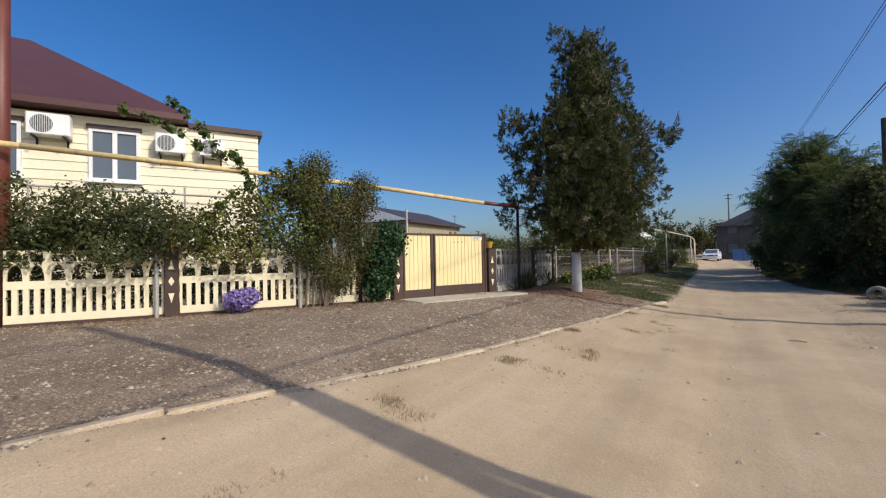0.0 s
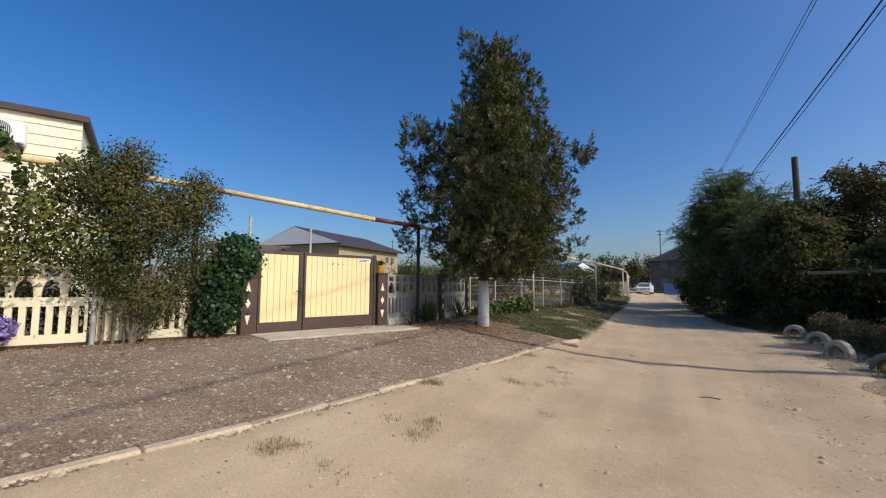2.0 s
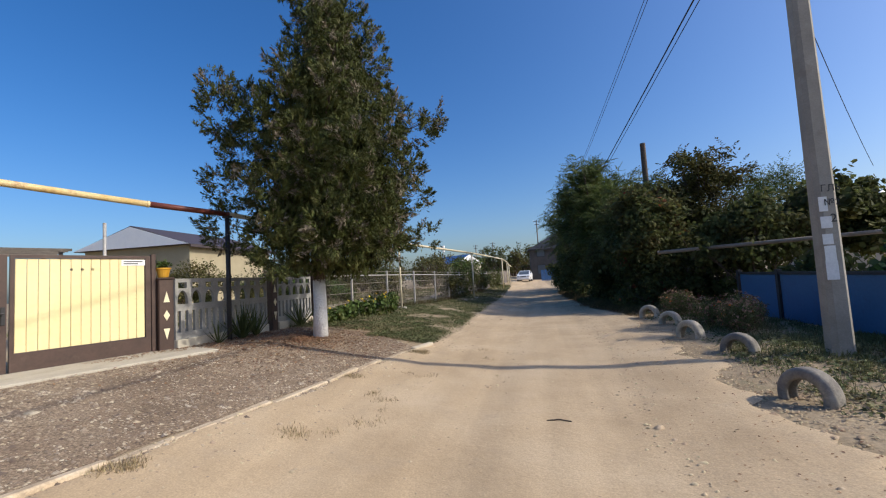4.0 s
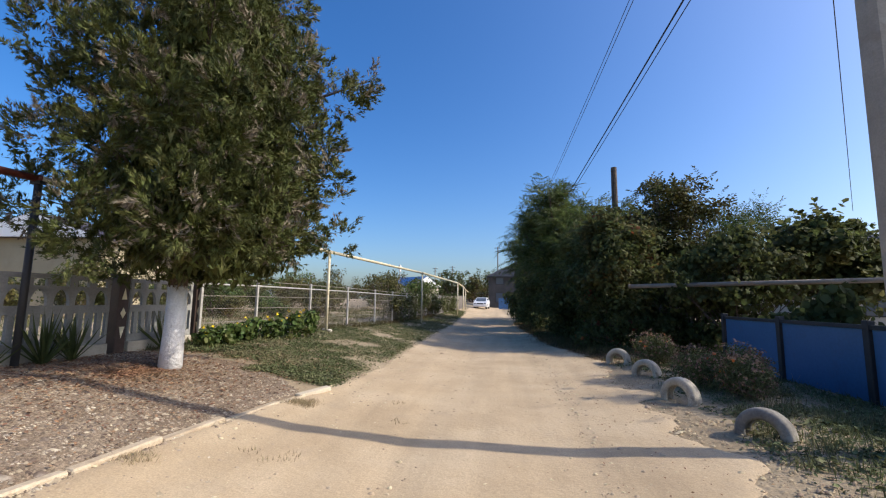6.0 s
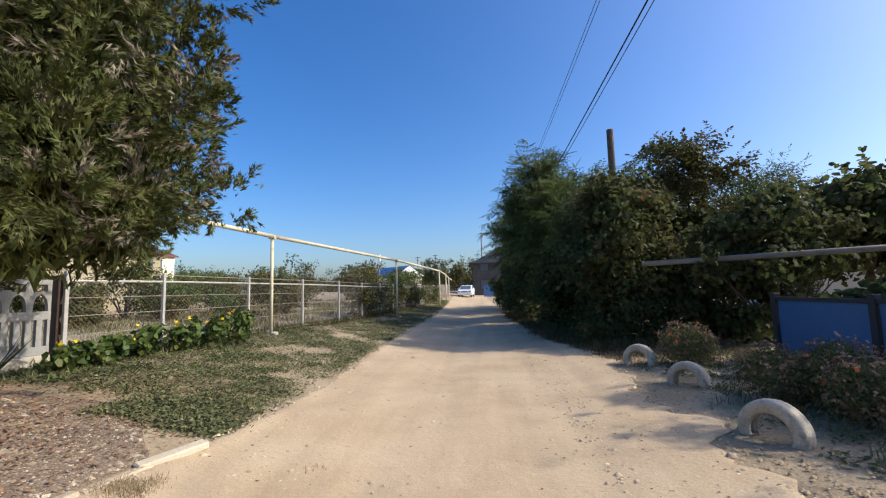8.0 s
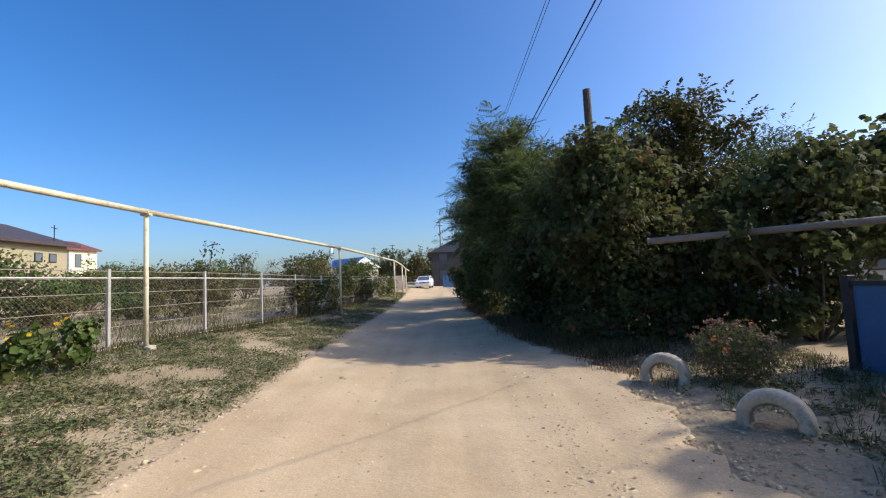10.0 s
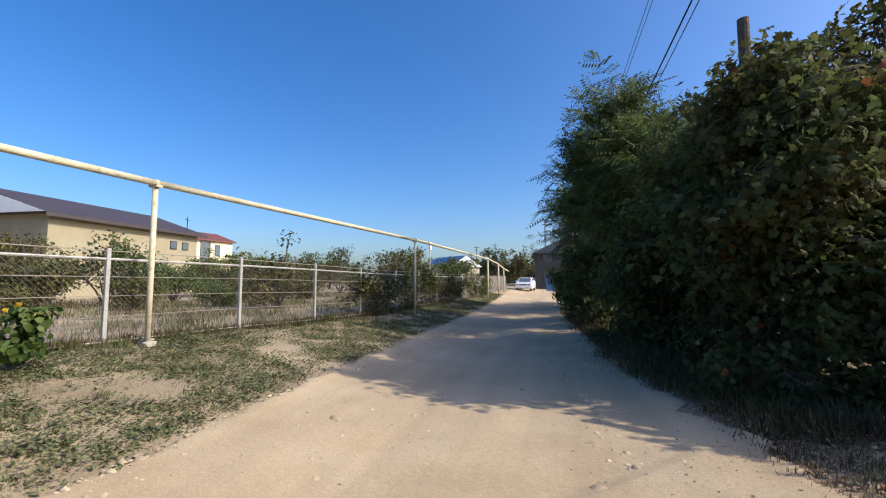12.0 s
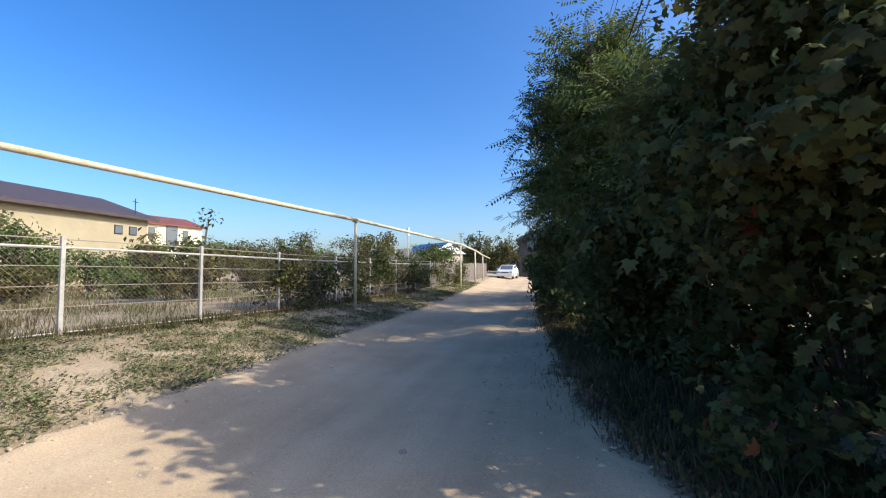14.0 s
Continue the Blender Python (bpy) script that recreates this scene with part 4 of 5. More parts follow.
# a braced pole beside the start of the walk
p2 = concrete_pole((4.0, 2.3, land(4.0, 2.3)), 9.9, .24, .17, "grey concrete utility pole with a leaning brace", False)
brace = bmesh.new()
tube(brace, [(.0, .38, -.2), (.0, .1, 5.8)], [.08, .07], 8)
part("brace", brace, M["pole"], p2)


def blue_fence():
    a, b = (6.35, 5.0), (5.85, 17.2)
    n = math.dist(a, b)
    t = thing("sheet_metal_fence", (*a, 0.1), "blue painted sheet metal fence with dark posts", "fence", yaw=facing(a, b))
    k = 7
    for i in range(k):
        x0, x1 = n * i / k, n * (i + 1) / k
        part("panel", box(bmesh.new(), x0 + .06, -.006, .04, x1 - .06, .006, 1.02, .003), M["blue"], t)
        part("rail", box(bmesh.new(), x0 + .05, -.03, 1.022, x1 - .05, .03, 1.08), M["dark"], t)
    for i in range(k + 1):
        part("post", box(bmesh.new(), n * i / k - .05, -.05, -.2, n * i / k + .05, .05, 1.14, .006), M["dark"], t)


blue_fence()
gas_pipe("gas_pipe", [(15.5, 13.6, 2.1), (9.9, 16.4, 2.0), (4.45, 19.1, 1.88)], .055, [M["pipe_grey"]], "weathered grey gas pipe with a rusty capped end",
         [(12.6, 15.05, 1.95, .04, M["pipe_grey"])])


def slat_gate():
    t = thing("wooden_gate", (5.55, 20.2, .1), "old grey slatted wooden gate in the hedge", "gate", yaw=-14)
    for k in range(9):
        part("slat", box(bmesh.new(), k * .13, -.012, .05, k * .13 + .085, .012, 1.3 + .04 * (k % 3), .003), M["old_wood"], t)
    for z in (.3, 1.05):
        part("rail", box(bmesh.new(), -.03, .014, z, 1.18, .05, z + .08), M["old_wood"], t)


slat_gate()
stub = thing("old_wooden_pole", (5.51, 24.35, .1), "dark old wooden pole rising from the trees", "pole")
part("shaft", tube(bmesh.new(), [(0, 0, -.2), (0, 0, 6.75)], [.13, .11], 12), M["bark"], stub)

for x, z, fx, fz, r in ((4.34, 9.2, 4.40, 10.6, .010), (4.46, 9.25, 4.54, 10.6, .010), (4.12, 6.62, 3.85, 6.3, .017), (4.26, 6.66, 4.02, 6.35, .010)):
    for p, q, sag in ((Vector((x - .4, -22, z)), Vector((x, 11.5, z)), .5), (Vector((x, 11.5, z)), Vector((fx, 60, fz)), .25)):
        bm = tube(bmesh.new(), [p.lerp(q, k / 24) - Vector((0, 0, sag * 4 * (k / 24) * (1 - k / 24))) for k in range(25)], r, 5)
        tagged(part("overhead_cable", bm, M["cable"]), "black overhead power cable between poles", "cable", "overhead cables")
p, q = Vector((4.5, 11.7, 6.65)), Vector((12.3, 22.2, 4.5))
bm = tube(bmesh.new(), [p.lerp(q, k / 16) - Vector((0, 0, .8 * (k / 16) * (1 - k / 16))) for k in range(17)], .008, 5)
tagged(part("service_cable", bm, M["cable"]), "thin black service cable from pole to house", "cable")


# ---- shrubs and trees ----
def bush(name, at, blobs, n, size, mat, label, category, seed, template=LEAF, stems=True, r0=.03, base=(0, 0, 0), extra=(), sprigs=None, **kw):
    t = thing(name, at, label, category)
    if stems:
        part("stem_tangle", limbs(seed, base, blobs, r0, bmesh.new()), M["bark" if category in ("thicket", "hedge", "tree") else "twig"], t, kind="stuff")
    crown("crown", seed, blobs, n, size, mat, t, template, **kw)
    if sprigs:
        shoots("shoot_cover", seed + 900, blobs, *sprigs[:4], mat, t, sprigs[4], rise=.2, droop=.6)
    for k, (nm, n2, s2, m2) in enumerate(extra):
        crown(nm, seed + 50 + k, blobs, n2, s2, m2, t, template, inner=.85, per=4, clump=.1)
    return t


def on_fence(s, off=0.0, z=None):
    x, y = along(FENCE_A, FENCE_B, s, off)
    return (x, y, land(x, y) if z is None else z)


bush("dark_shrub", on_fence(-1.5, .05), base=(-.45, .24, .2), blobs=[(-.6, -.2, 1.7, .75, .6, .6), (.1, .2, 1.95, .7, .6, .55), (.75, .9, 1.85, .6, .6, .5), (-1.3, -.9, 2.1, .9, .7, .8), (.3, .4, 1.4, .9, .6, .4), (1.0, 1.3, 1.5, .6, .6, .4), (-.9, -.6, 1.3, .8, .6, .4)], n=13500, size=.085, mat=M["dark_leaf"],
     label="dense dark green shrub hanging over the cream fence", category="shrub", seed=21, template=LEAF, per=14, clump=.13, extra=(("olive_leaves", 2500, .05, M["olive_leaf"]),))
bush("climbing_vine", on_fence(.9, .0), base=(-.4, .21, .2), blobs=[(-.3, -.3, 1.7, .5, .5, .45), (.3, .4, 2.0, .7, .7, .55), (.8, 1.2, 1.6, .6, .7, .5), (.1, .2, 1.3, .7, .7, .35), (.6, 1.0, 2.5, .5, .6, .3), (1.0, 1.7, 2.2, .5, .6, .5), (.9, 1.5, 2.9, .3, .4, .25)], n=5200, size=.06, mat=M["olive_leaf"],
     label="climbing vine with yellowing leaves over the fence", category="vine", seed=22, template=BROAD, per=9, clump=.16, extra=(("yellow_leaves", 3000, .065, M["yellow_leaf"]),))
bush("climbing_rose", on_fence(2.9, .22), [(-.15, -.3, 1.3, .4, .45, .5), (.1, .1, 2.0, .55, .6, .55), (.35, .6, 2.4, .45, .5, .45), (-.25, -.4, 2.6, .5, .5, .5), (-.1, -.1, 3.1, .3, .35, .3), (.4, .7, 1.4, .35, .4, .6), (.1, .2, .7, .35, .5, .4), (.45, .8, 2.7, .25, .3, .3)], 21000, .055, M["olive_leaf"],
     "tall climbing rose with reddish tips on the fence", "climbing plant", 23, LEAF, per=12, clump=.12, sprigs=(260, .4, 9, .055, LEAF), extra=(("red_tip_cover", 500, .05, M["red_leaf"]), ("green_leaves", 5000, .05, M["leaf"])))
bush("ivy", on_fence(4.25, .12), [(0, 0, 1.0, .3, .36, .55), (.1, .2, 1.5, .33, .38, .4), (-.05, -.1, .5, .28, .34, .45)], 9000, .07, M["ivy"],
     "dark green ivy covering the gate end of the fence", "ivy", 24, BROAD, per=10, clump=.1)
for k in range(6):
    bush("yard_shrub", on_fence(-3.9 + 1.5 * k, -.75), [(0, 0, .5, .55, .75, .5), (.2, .45, .75, .45, .5, .4), (-.2, -.4, .65, .45, .5, .42)], 3200, .07, M["dark_leaf"], "dark low shrub behind the cream fence", "shrub", 640 + k, LEAF, per=10, clump=.12)
for k, (s0, z0, s1, z1) in enumerate(((.95, 3.55, -.75, 4.4), (1.0, 3.5, .05, 4.65), (1.6, 2.6, 1.1, 3.7), (.3, 2.2, 2.2, 3.6))):
    a, b = Vector(A3(s0, z0, .02)), Vector(A3(s1, z1, .1))
    pts = [a.lerp(b, i / 7) + Vector((0, 0, .12 * math.sin(i / 7 * 3.1))) - a for i in range(8)]
    t = thing("vine_shoot", a, "long leafy vine shoot reaching above the pipe", "vine", "vine shoots over the pipe")
    part("stem", tube(bmesh.new(), pts, .007, 5), M["twig"], t)
    crown("crown", 26 + k, [(*p, .07, .07, .07) for p in pts[1:]], 170, .09, M["leaf"], t, BROAD, per=4, clump=.05)
for s in (-.24, 2.38):
    t = thing("steel_post", on_fence(s, .09), "thin grey steel post beside the fence", "post", "thin posts at the fence")
    part("shaft", tube(bmesh.new(), [(0, 0, -.2), (0, 0, 2.35 if s < 0 else 1.1)], .04, 8), M["galv"], t)
t = thing("trellis", on_fence(-.3, -.4), "grey wire trellis holding the vines", "trellis")
for k in range(7):
    p0, p1 = Vector(A3(-2.2, 2.0 + .16 * k, -.35)), Vector(A3(2.6, 1.9 + .16 * k, -.35))
    part("wire", tube(bmesh.new(), [p0 - t.location, p1 - t.location], .006 if k < 6 else .022, 5), M["galv"], t)
for s in (-2.2, .2, 2.6):
    q = Vector(A3(s, 0, -.35)) - t.location
    part("upright", tube(bmesh.new(), [(q.x, q.y, -.2), (q.x, q.y, 2.6)], .02, 6), M["galv"], t)
at = on_fence(1.15, .35)
t = bush("aster_bush", at, [(0, 0, .22, .24, .24, .2), (.1, .15, .3, .18, .18, .16)], 900, .05, M["leaf"], "rounded aster bush full of purple flowers", "flower bush", 28, per=6, clump=.05, r0=.008)
crown("flower_cover", 29, [(0, 0, .26, .26, .26, .22), (.1, .15, .34, .2, .2, .17)], 1900, .05, M["purple"], t, BROAD, inner=.9, per=3, clump=.03)
t = thing("grape_trunk", on_fence(2.5, .1), "thin pale trunks of climbers against the fence", "vine")
for k in range(5):
    part("stem", tube(bmesh.new(), [(.08 * k, .12 * k, -.1), (.08 * k + .05, .12 * k, .8), (.07 * k - .04, .13 * k, 1.7)], [.028 - .003 * k, .022, .014], 7), M["twig"], t)


def spiky(at, n, h, seed):
    t = thing("yucca", at, "spiky dark green yucca clump by the wall", "plant", "yucca clumps")
    rng = np.random.default_rng(seed)
    rots = turns(rng, n, .9)
    for k in range(n):
        mesh_np("leaf_blade", *scatter([(-.025, 0, 0), (.025, 0, 0), (.02, 0, .6), (0, .05, 1.0), (-.02, 0, .6)], [(0, 1, 2), (0, 2, 4), (4, 2, 3)], np.zeros((1, 3)), [h * rng.uniform(.7, 1.1)], rots[k:k + 1]), M["dark_leaf"], t)


for s, h, k in ((1.35, .75, 46), (1.75, .7, 40), (3.4, .7, 36), (.7, .5, 20)):
    x, y = along(WALL_A, WALL_B, s, .3)
    spiky((x, y, land(x, y)), k, h, int(s * 10))
rng = random.Random(12)
for i in range(6):
    x, y, g = -4.8 + .13 * i + rng.uniform(-.12, .12), 14.9 + .6 * i + rng.uniform(-.12, .12), .75 + .15 * i
    t = bush("flowering_plant", (x, y, land(x, y)), [(0, 0, .2 * g, .24, .24, .2 * g), (.08, .1, .34 * g, .18, .18, .14 * g)], 420, .09, M["leaf"], "leafy green plant with yellow flowers by the fence", "flower plant", 60 + i, BROAD, per=6, clump=.05, r0=.008)
    t["group"] = "yellow flowers by the fence"
    crown("flower_cover", 80 + i, [(.03, .04, .42 * g, .24, .24, .12 * g)], 12 + 3 * i, .055, M["yellow"], t, BROAD, inner=.8, per=4, clump=.02)

for i, (x, y, s, n) in enumerate(((4.4, 13.75, .33, 1000), (4.2, 14.7, .36, 1100), (4.65, 14.35, .4, 1300), (4.3, 17.0, .4, 1500), (5.0, 14.9, .32, 900))):
    t = bush("marigold_bush", (x, y, land(x, y)), [(0, 0, s * .8, s, s, s * .75), (s * .3, s * .4, s, s * .7, s * .7, s * .6)], int(n * 2.6), .055, M["marigold"], "dry marigold bush with brown and orange heads", "flower bush", 100 + i, NARROW, per=6, clump=.05, r0=.01,
             sprigs=(int(n * .1), .22, 9, .05, NARROW))
    t["group"] = "marigold bushes by the tyres"
    crown("flower_cover", 120 + i, [(0, 0, s * .95, s * 1.02, s * 1.02, s * .8)], 15, .045, M["orange"], t, BROAD, inner=.92, per=3, clump=.02)
    crown("seed_head_cover", 140 + i, [(0, 0, s * .95, s * 1.08, s * 1.1, s * .9)], 660, .032, M["dry_head"], t, BROAD, inner=.9, per=3, clump=.018)


def tree(at, blobs, n, size, mat, label, seed, template=LEAF, trunk_r=.09, extra=(), sprigs=None, **kw):
    t = thing("tree", at, label, "tree")
    h = min(b[2] for b in blobs)
    part("trunk", tube(bmesh.new(), [(0, 0, -.2), (.05, .03, h * .5), (0, 0, h)], [trunk_r * 1.2, trunk_r, trunk_r * .8], 10), M["bark"], t, smooth=True)
    for i, b in enumerate(blobs):
        part("branch", limbs(seed * 100 + i, (0, 0, h * .8), [b], trunk_r * .4, bmesh.new()), M["bark"], t)
    crown("crown", seed, blobs, n, size, mat, t, template, **kw)
    if sprigs:
        shoots("shoot_cover", seed + 900, blobs, *sprigs[:4], mat, t, sprigs[4])
    for k, (nm, n2, s2, m2) in enumerate(extra):
        crown(nm, seed + 500 + k, blobs, n2, s2, m2, t, template, inner=.85, per=5, clump=.14)


def lumps(seed, cx, cy, cz, rx, ry, rz, k, s):
    rng = random.Random(seed)
    out = [(cx, cy, cz, rx * .6, ry * .6, rz * .6)]
    for _ in range(k):
        a, b = rng.uniform(0, 2 * math.pi), rng.uniform(-.9, 1.0)
        c = math.sqrt(1 - b * b)
        q = rng.uniform(.7, 1.0)
        if rng.random() < .22:
            q, b = rng.uniform(1.1, 1.28), abs(b)
            out.append((cx + rx * q * c * math.cos(a), cy + ry * q * c * math.sin(a), cz + rz * q * b, s * .35, s * .35, s * .45))
            continue
        out.append((cx + rx * q * c * math.cos(a), cy + ry * q * c * math.sin(a), cz + rz * q * b, s * rng.uniform(.6, 1.1), s * rng.uniform(.6, 1.1), s * rng.uniform(.5, .9)))
    return out


tree((3.9, 28.0, .1), lumps(1, -.15, 0, 4.3, 1.55, 2.8, 2.2, 46, .5), 1700, .46, M["frond"], "feathery green tree leaning over the road", 201, FROND, per=7, clump=.3, jitter=.9,
     sprigs=(400, .95, 8, .5, FROND))
tree((4.9, 23.4, .1), lumps(2, .1, 0, 2.75, 1.45, 1.7, 1.75, 34, .5), 1500, .44, M["frond"], "dense roadside tree hung with dark vines", 202, FROND, per=7, clump=.28, jitter=.9,
     extra=(("autumn_leaves", 900, .14, M["olive_leaf"]),), sprigs=(300, .8, 7, .46, FROND))
tree((6.95, 23.0, .1), lumps(3, 0, 0, 3.55, 1.45, 1.9, 2.15, 34, .5), 15000, .135, M["olive_leaf"], "tree with olive and rusty autumn leaves", 203, LEAF, per=16, clump=.16,
     sprigs=(900, .6, 16, .12, LEAF))
tree((9.6, 23.6, .1), lumps(4, 0, 0, 2.9, 1.7, 1.8, 1.8, 26, .5), 14000, .11, M["leaf"], "garden tree with thinning green leaves", 204, NARROW, per=12, clump=.17,
     sprigs=(500, .8, 18, .11, NARROW))
tree((9.8, 20.2, .1), lumps(5, 0, 0, 2.5, 1.2, 1.4, 1.0, 24, .42), 12000, .15, M["dark_leaf"], "broad-leaved dark garden tree behind the fence", 205, BROAD, per=10, clump=.18,
     sprigs=(420, .6, 10, .15, BROAD))
tree((3.5, 35.0, .3), lumps(6, -.2, 0, 3.6, 1.6, 3.8, 2.3, 30, .7), 1500, .48, M["frond"], "green roadside tree in a row", 206, FROND, per=7, clump=.32, jitter=.9,
     sprigs=(260, 1.0, 8, .42, FROND))
for k, (x, y) in enumerate(((12.7, 14.3), (12.9, 15.5))):
    tree((x, y, .1), lumps(25 + k, 0, 0, 4.9, 1.5, 1.35, 1.6, 26, .6), 14000, .19, M["leaf"], "tall garden tree that shades the roadside", 225 + k, LEAF, per=12, clump=.2,
         sprigs=(260, .8, 12, .13, LEAF))
bush("vine_thicket", (4.65, 21.2, .05), lumps(7, 0, 0, 2.1, 1.15, 1.6, 2.1, 60, .38), 11000, .115, M["dark_leaf"], "thicket of dark vines at the road edge", "thicket", 207, VINE, per=6, clump=.2, jitter=1.2, r0=.012, sprigs=(420, .7, 10, .11, VINE), extra=(("autumn_leaves", 260, .13, M["red_leaf"]), ("olive_leaves", 2600, .12, M["olive_leaf"])))
bush("vine_thicket", (3.85, 24.4, .05), lumps(8, 0, 0, 1.2, .95, 2.2, 1.4, 30, .5), 15000, .14, M["dark_leaf"], "thicket of dark shrubs at the road edge", "thicket", 208, LEAF, per=10, clump=.2, jitter=1.2, r0=.012, sprigs=(420, .6, 12, .12, LEAF), extra=(("olive_leaves", 4000, .12, M["olive_leaf"]),))
bush("vine_thicket", (3.15, 30.0, .05), lumps(9, 0, 0, 1.2, .95, 3.2, 1.3, 28, .55), 9000, .17, M["dark_leaf"], "thicket of dark shrubs at the road edge", "thicket", 209, LEAF, per=10, clump=.22, jitter=1.2, r0=.012)
bush("vine_thicket", (2.9, 38.0, .2), lumps(19, 0, 0, 1.4, 1.2, 4.5, 1.5, 26, .6), 9000, .2, M["dark_leaf"], "thicket of dark shrubs at the road edge", "thicket", 219, LEAF, per=10, clump=.2)
bush("vine_thicket", (6.3, 20.4, .05), lumps(20, 0, 0, 1.2, 1.3, .7, 1.3, 26, .45), 5600, .12, M["dark_leaf"], "dark vines behind the old wooden gate", "thicket", 220, VINE, per=10, clump=.14)
bush("vine_thicket", (4.75, 20.0, .05), lumps(21, 0, 0, .4, 1.25, .55, .5, 26, .32), 3600, .08, M["dark_leaf"], "low mound of dark vines at the road edge", "thicket", 221, VINE, per=8, clump=.12, jitter=1.0, r0=.01, extra=(("autumn_leaves", 120, .1, M["red_leaf"]),))
bush("hedge", (7.1, 19.1, .05), lumps(10, 0, 0, 1.6, 1.4, .85, 1.5, 30, .5), 6500, .125, M["dark_leaf"], "dark overgrown hedge around an old gate", "hedge", 210, VINE, per=10, clump=.15)
for i, (x, y, h) in enumerate(((7.3, 16.2, .72), (7.3, 13.8, .7), (7.5, 11.2, .8), (7.6, 8.4, .9))):
    bush("garden_shrub", (x, y, .05), lumps(30 + i, 0, 0, h, .8, 1.2, h, 14, .45), 4200, .15, M["leaf" if i else "dark_leaf"], "leafy green shrub behind the blue fence", "shrub", 230 + i, BROAD, per=10, clump=.14)


# ---- garden and far houses ----
def simple_house(name, at, yaw, w, d, h, rise, wall, roofm, label, gable=True, windows=(), over=.35):
    """A house along x with its long side on y = 0; windows: (x, z, width, height)."""
    t = thing(name, at, label, "house", yaw=yaw)
    part("wall", box(bmesh.new(), 0, 0, -.5, w, d, h), wall, t)
    bm = bmesh.new()
    if gable:
        a = [(-over, -over, h - .0), (-over, d + over, h), (-over, d / 2, h + rise)]
        v = [bm.verts.new(p) for p in a] + [bm.verts.new((w + over, y, z)) for _, y, z in a]
        for f in ((0, 2, 5, 3), (2, 1, 4, 5), (0, 3, 4, 1), (0, 1, 2), (3, 5, 4)):
            bm.faces.new([v[i] for i in f])
    else:
        k = min(d / 2, w / 2.2)
        p = [(-over, -over, h), (w + over, -over, h), (w + over, d + over, h), (-over, d + over, h), (k, d / 2, h + rise), (w - k, d / 2, h + rise)]
        v = [bm.verts.new(q) for q in p]
        for f in ((0, 1, 5, 4), (1, 2, 5), (2, 3, 4, 5), (3, 0, 4), (3, 2, 1, 0)):
            bm.faces.new([v[i] for i in f])
    part("roof", bm, roofm, t)
    if gable:
        for x in (-over - .03, w + over + .03):
            g = bmesh.new()
            prism(g, [(-over + .1, h + .03), (d + over - .1, h + .03), (d / 2, h + rise - .08)], -.02, .02)
            part("gable", tidy(g), M["white"], t).matrix_basis = pose(x, 0, 0, 0, 0, 90)
    part("fascia", box(bmesh.new(), -over, -over - .02, h - .2, w + over, -over + .04, h + .01), roofm, t)
    for x, z, ww, hh in windows:
        win = part("window", box(bmesh.new(), x, -.04, z, x + ww, -.003, z + hh), M["dark"], t)
        part("pane", box(bmesh.new(), x + .06, -.05, z + .06, x + ww - .06, -.042, z + hh - .06), M["glass"], win)
    return t


barn = simple_house("long_house", (-24.65, 30.8, .3), 95, 10.7, 9.0, 4.8, 1.7, M["plaster"], M["barn_roof"], "long ochre plastered house with dark brown metal roof", True, ((8.1, 3.5, .6, .6), (9.2, 3.5, .6, .6)), .5)
simple_house("small_house", (-43.6, 56.0, .9), 83, 8.4, 7, 6.2, 1.3, M["cream"], M["red_roof"], "pale plastered house with red roof", True, ((1.2, 4.2, .8, 1.5), (3.4, 3.2, 1.5, 2.9), (5.6, 4.0, .8, 1.6)))
simple_house("blue_roof_house", (-19.8, 82, .2), -40, 7.5, 6, 3.6, 1.8, M["pale_plaster"], M["blue_roof"], "white far house with blue gable roof", True, ((5.5, .9, 1, 1.2),))
simple_house("shed", (-16.5, 66, .2), 30, 5, 4, 2.2, 1.7, M["old_wood"], M["slate"], "grey old shed with a hipped roof", False)
simple_house("roadside_house", (-0.9, 70, .5), 2, 10, 9, 4.6, 2.7, M["dark_wall"], M["dark"], "dark two storey house by the road", False, ((1.0, 3.4, 1.2, 1.4), (4.2, 3.4, 1.2, 1.4), (1.0, .8, 1.2, 1.4)))
grey_house = simple_house("grey_roof_house", (14.0, 27.5, .1), -12, 11, 7.5, 2.4, 2.4, M["pale_plaster"], M["slate"], "house with grey corrugated roof behind the fence", False, ((2, .9, 1.2, 1.3), (6, .9, 1.2, 1.3)))
ribs = bmesh.new()
for k in range(62):
    x = -.3 + k * .19
    run = min(1.0, (x + .35) / 4.1, (11.35 - x) / 4.1)
    if run > .05:
        tube(ribs, [(x, -.35, 2.42), (x, -.35 + 4.1 * run, 2.42 + 2.4 * run)], .045, 6)
for k in range(44):
    y = -.3 + k * .19
    run = min(1.0, (y + .35) / 4.1, (7.85 - y) / 4.1)
    if run > .05:
        tube(ribs, [(-.35, y, 2.42), (-.35 + 4.1 * run, y, 2.42 + 2.4 * run)], .045, 6)
part("roof_wave", ribs, M["slate"], grey_house)
part("ridge_cap", tube(tube(bmesh.new(), [(-.35, -.35, 2.45), (3.75, 3.75, 4.86)], .09, 6), [(3.75, 3.75, 4.86), (7.2, 3.75, 4.86)], .09, 6), M["white"], grey_house)
simple_house("far_house", (-6.5, 96, .1), 10, 8, 7, 2.8, 2.0, M["pale_plaster"], M["slate"], "low far house at the end of the road", False, ((2, .9, 1.2, 1.3),))
board_fence(((.6, 64), (6, 64.5)), 1.5, M["blue_roof"], "blue painted board fence by the far house")

